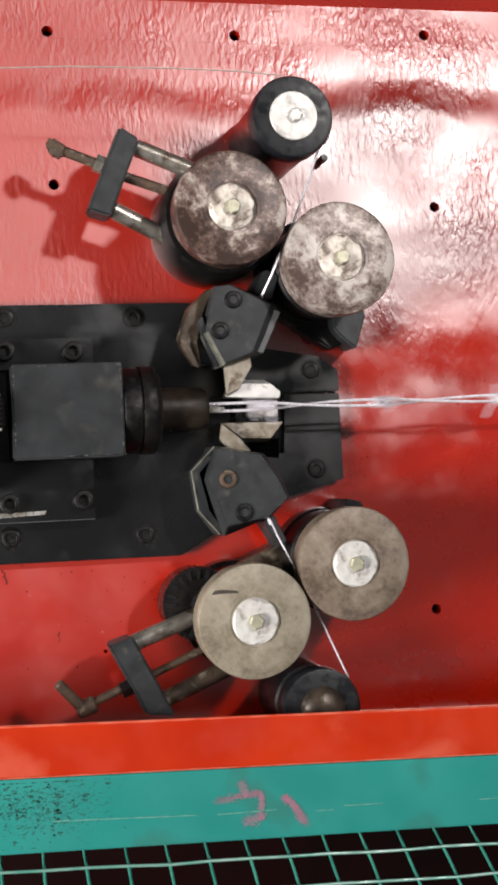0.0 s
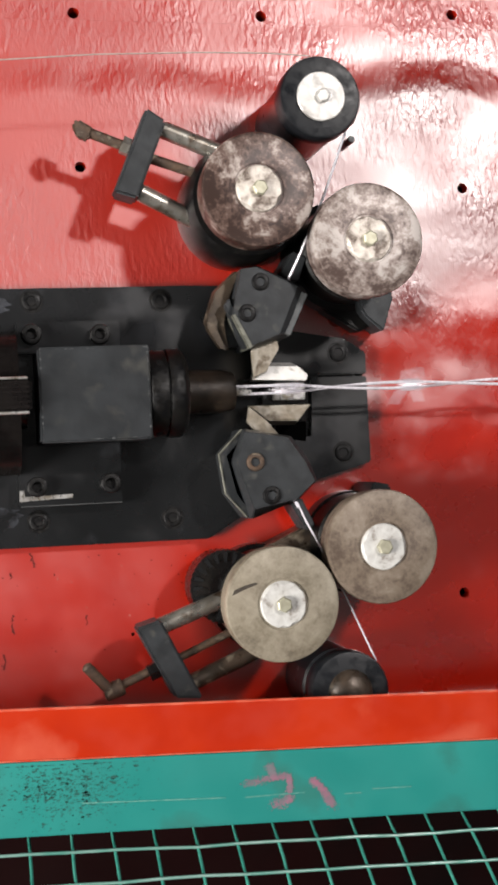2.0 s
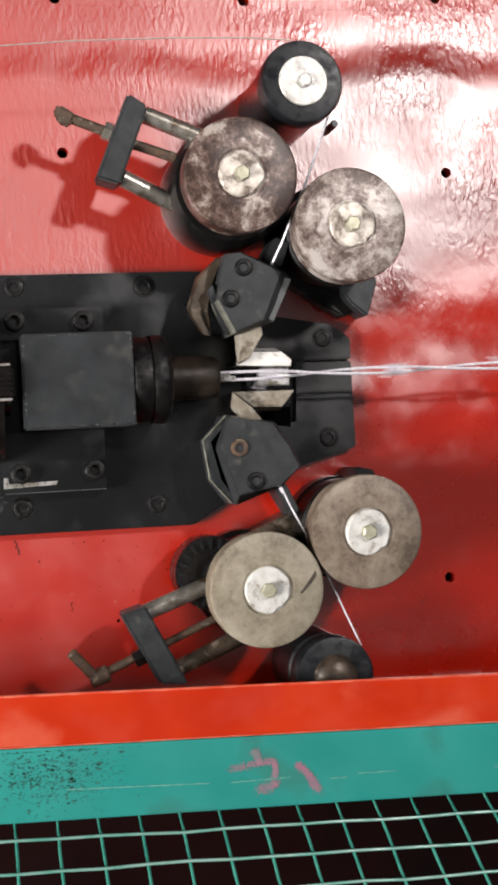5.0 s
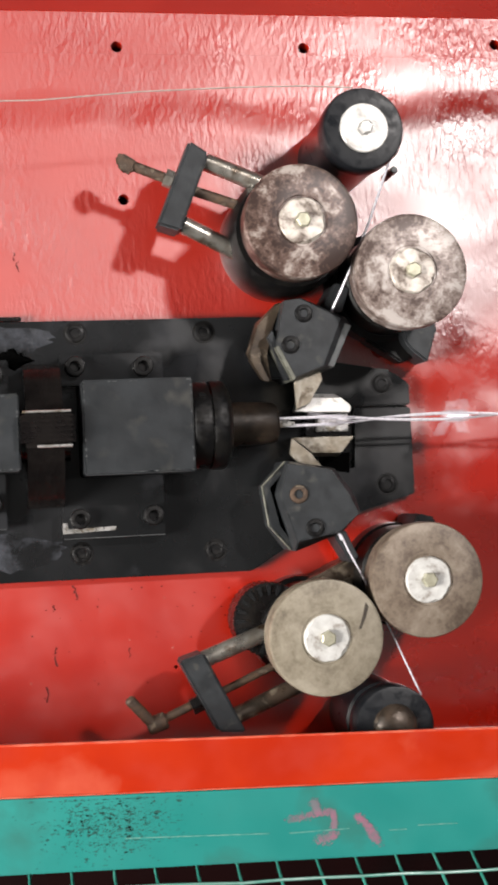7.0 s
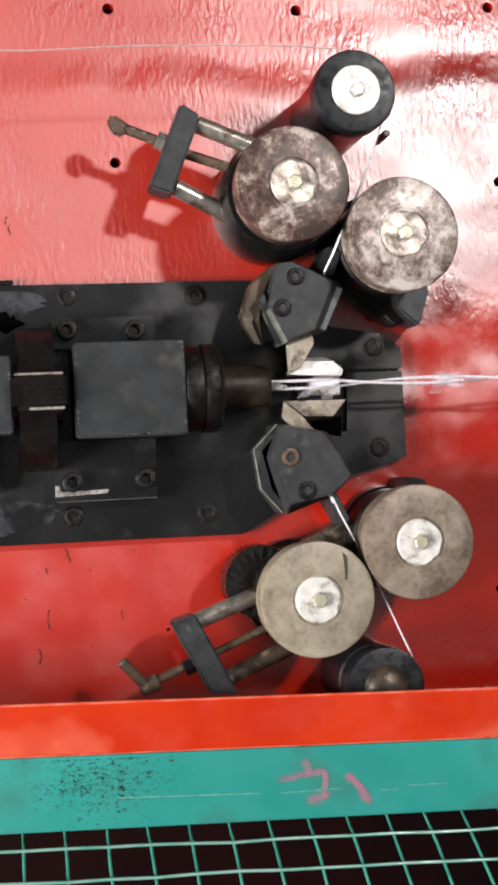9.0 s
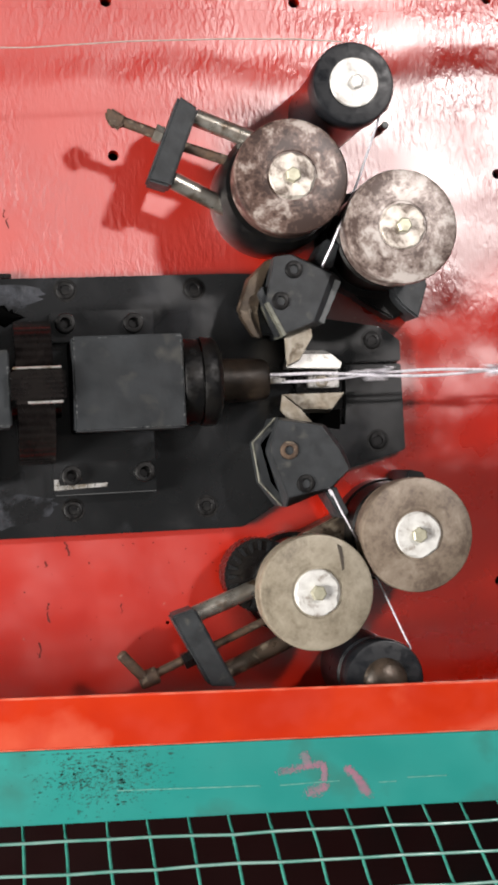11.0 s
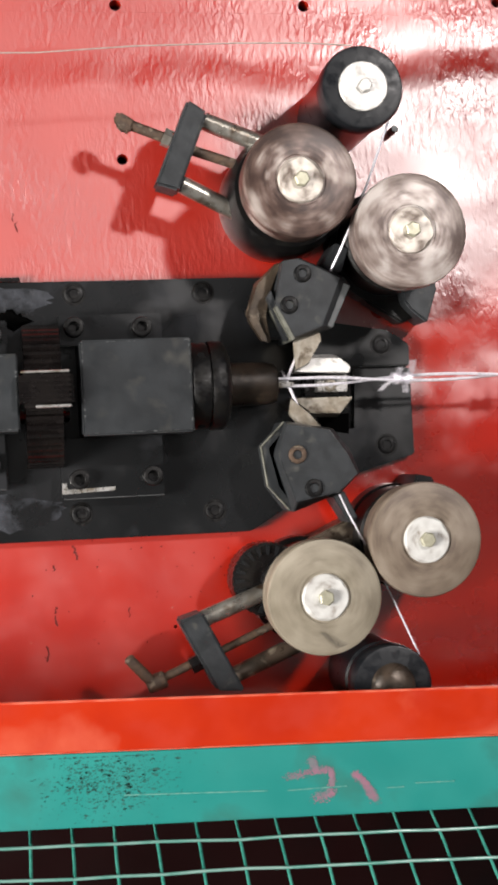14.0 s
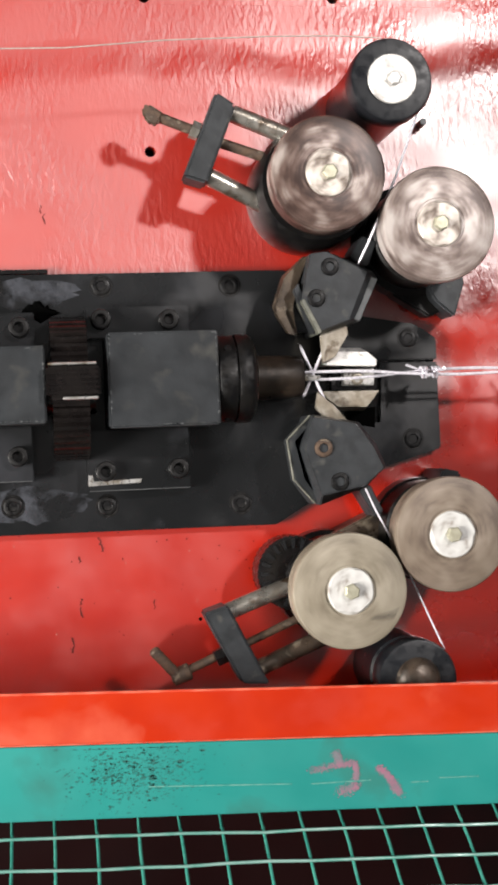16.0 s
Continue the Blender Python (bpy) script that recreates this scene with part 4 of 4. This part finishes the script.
# ---- what moves ----
def begins(k):
    """Start of machine cycle k, in seconds."""
    return 0.5 * k if k <= 17 else 8.985 + 0.485 * (k - 18) if k <= 23 else 11.41 + 0.4965 * (k - 23)


def feed_angle(n):
    """Turn of a feed roller after n feeds, in degrees."""
    return 95.2 * min(n, 18) + 91.2 * max(0, min(n, 23) - 18) + 95.7 * max(0, n - 23)


GEAR_STEPS = ((0.10, 0.0), (0.145, 0.0), (0.22, 0.15), (0.30, 0.36), (0.38, 0.58), (0.46, 0.80))


def motions():
    cycles = range(-1, 34)
    # feed rollers turn in steps, twice a second
    for ob, sign in zip(roller_list, (-1, 1, 1, -1)):
        at = ob.matrix_basis.translation.copy()
        rows = []
        for k in cycles:
            for ph, f in ((0.07, 0.0), (0.135, 0.5), (0.20, 1.0)):
                t = begins(k) + ph
                if 0 < t < 15.98:
                    rows.append((t, feed_angle(k + f)))
        rows = [(0.0, 0.0)] + rows + [(16.0, feed_angle(32.39))]
        walk(ob, [(t, Matrix.Translation(at) @ pose(0, 0, 0, 0, 0, sign * a)) for t, a in rows])
    # wire advance: place of the newest barb within a cycle
    ease = ((0.0, 0.36), (0.10, 0.93), (0.20, 1.05), (0.30, 0.97), (0.40, 1.0), (0.44, 1.02))
    for i, ob in enumerate(barb_list):
        born = i - 4
        rng = random.Random(100 + i)
        roll = rng.uniform(0, 360)
        rows, last = [], None
        rest = -108.0
        for k in cycles:
            for ph, f in ease:
                t = begins(k) + ph
                n = k - born + f
                out = k >= born or (k == born - 1 and ph > 0.39)
                x = FIRST + PITCH * (n - 1) if out else rest
                turn = roll + 70 * max(0, min(n, 1.0)) + 24 * max(0, n - 1)
                if 0 <= t <= 16.0:
                    rows.append((t, x, turn))
        rows = [(0.0, rows[0][1], rows[0][2])] + [r for r in rows if r[0] > 0.02] + [(16.0, rows[-1][1], rows[-1][2])]
        walk(ob, [(t, pose(x / 1000, AXIS_Y / 1000, AXIS_Z / 1000, a, 0, 0)) for t, x, a in rows])
    # cut ends push out, then draw back when the barb is wound
    for ob, a, d, length in stub_list:
        rows = []
        for k in cycles:
            for ph, f in ((0.06, 0.0), (0.10, 0.35), (0.17, 1.0), (0.22, 1.0), (0.30, 0.0)):
                t = begins(k) + ph
                if 0 < t < 16.0:
                    rows.append((t, f))
        rows = [(0.0, 0.0)] + rows + [(16.0, 0.62)]
        walk(ob, [(t, Matrix.Translation((a + d * length * f) / 1000)) for t, f in rows])
    # the supply wire swings a little about the pulley
    px, py = (18.8, 274.0)
    hinge = pose(px / 1000, py / 1000, 0)
    walk(supply, [(t, hinge @ pose(0, 0, 0, 0, 0, a) @ hinge.inverted()) for t, a in
                  ((0.0, 0.0), (0.5, 1.3), (1.5, 1.6), (3.0, 1.9), (6.0, 2.1), (7.0, 2.6), (8.0, 2.1), (9.0, 0.7), (12.5, 1.8), (15.0, 1.4), (16.0, 2.1))])
    # the spindle nose makes a turn for each barb
    at = nose.matrix_basis.translation.copy()
    rows = [(0.0, 0.0)]
    for k in cycles:
        for j in range(7):
            t = begins(k) + 0.16 + j * 0.0334
            if 0 < t < 16.0:
                rows.append((t, 360.0 * k + 60 * j))
    rows.append((16.0, 360.0 * 32))
    walk(nose, [(t, Matrix.Translation(at) @ pose(0, 0, 0, a, 0, 0)) for t, a in rows])
    # the drive gear turns with each winding and rests while the wire is fed
    base = drive_gear.matrix_basis.translation.copy()
    rows = [(0.0, 0.0)]
    for k in cycles:
        for ph, f in GEAR_STEPS:
            t = begins(k) + ph
            if 0.0 < t < 16.0:
                rows.append((t, 300.0 * (k + f)))
    rows.append((16.0, rows[-1][1]))
    walk(drive_gear, [(t, Matrix.Translation(base) @ pose(0, 0, 0, a, 0, 0)) for t, a in rows])


motions()
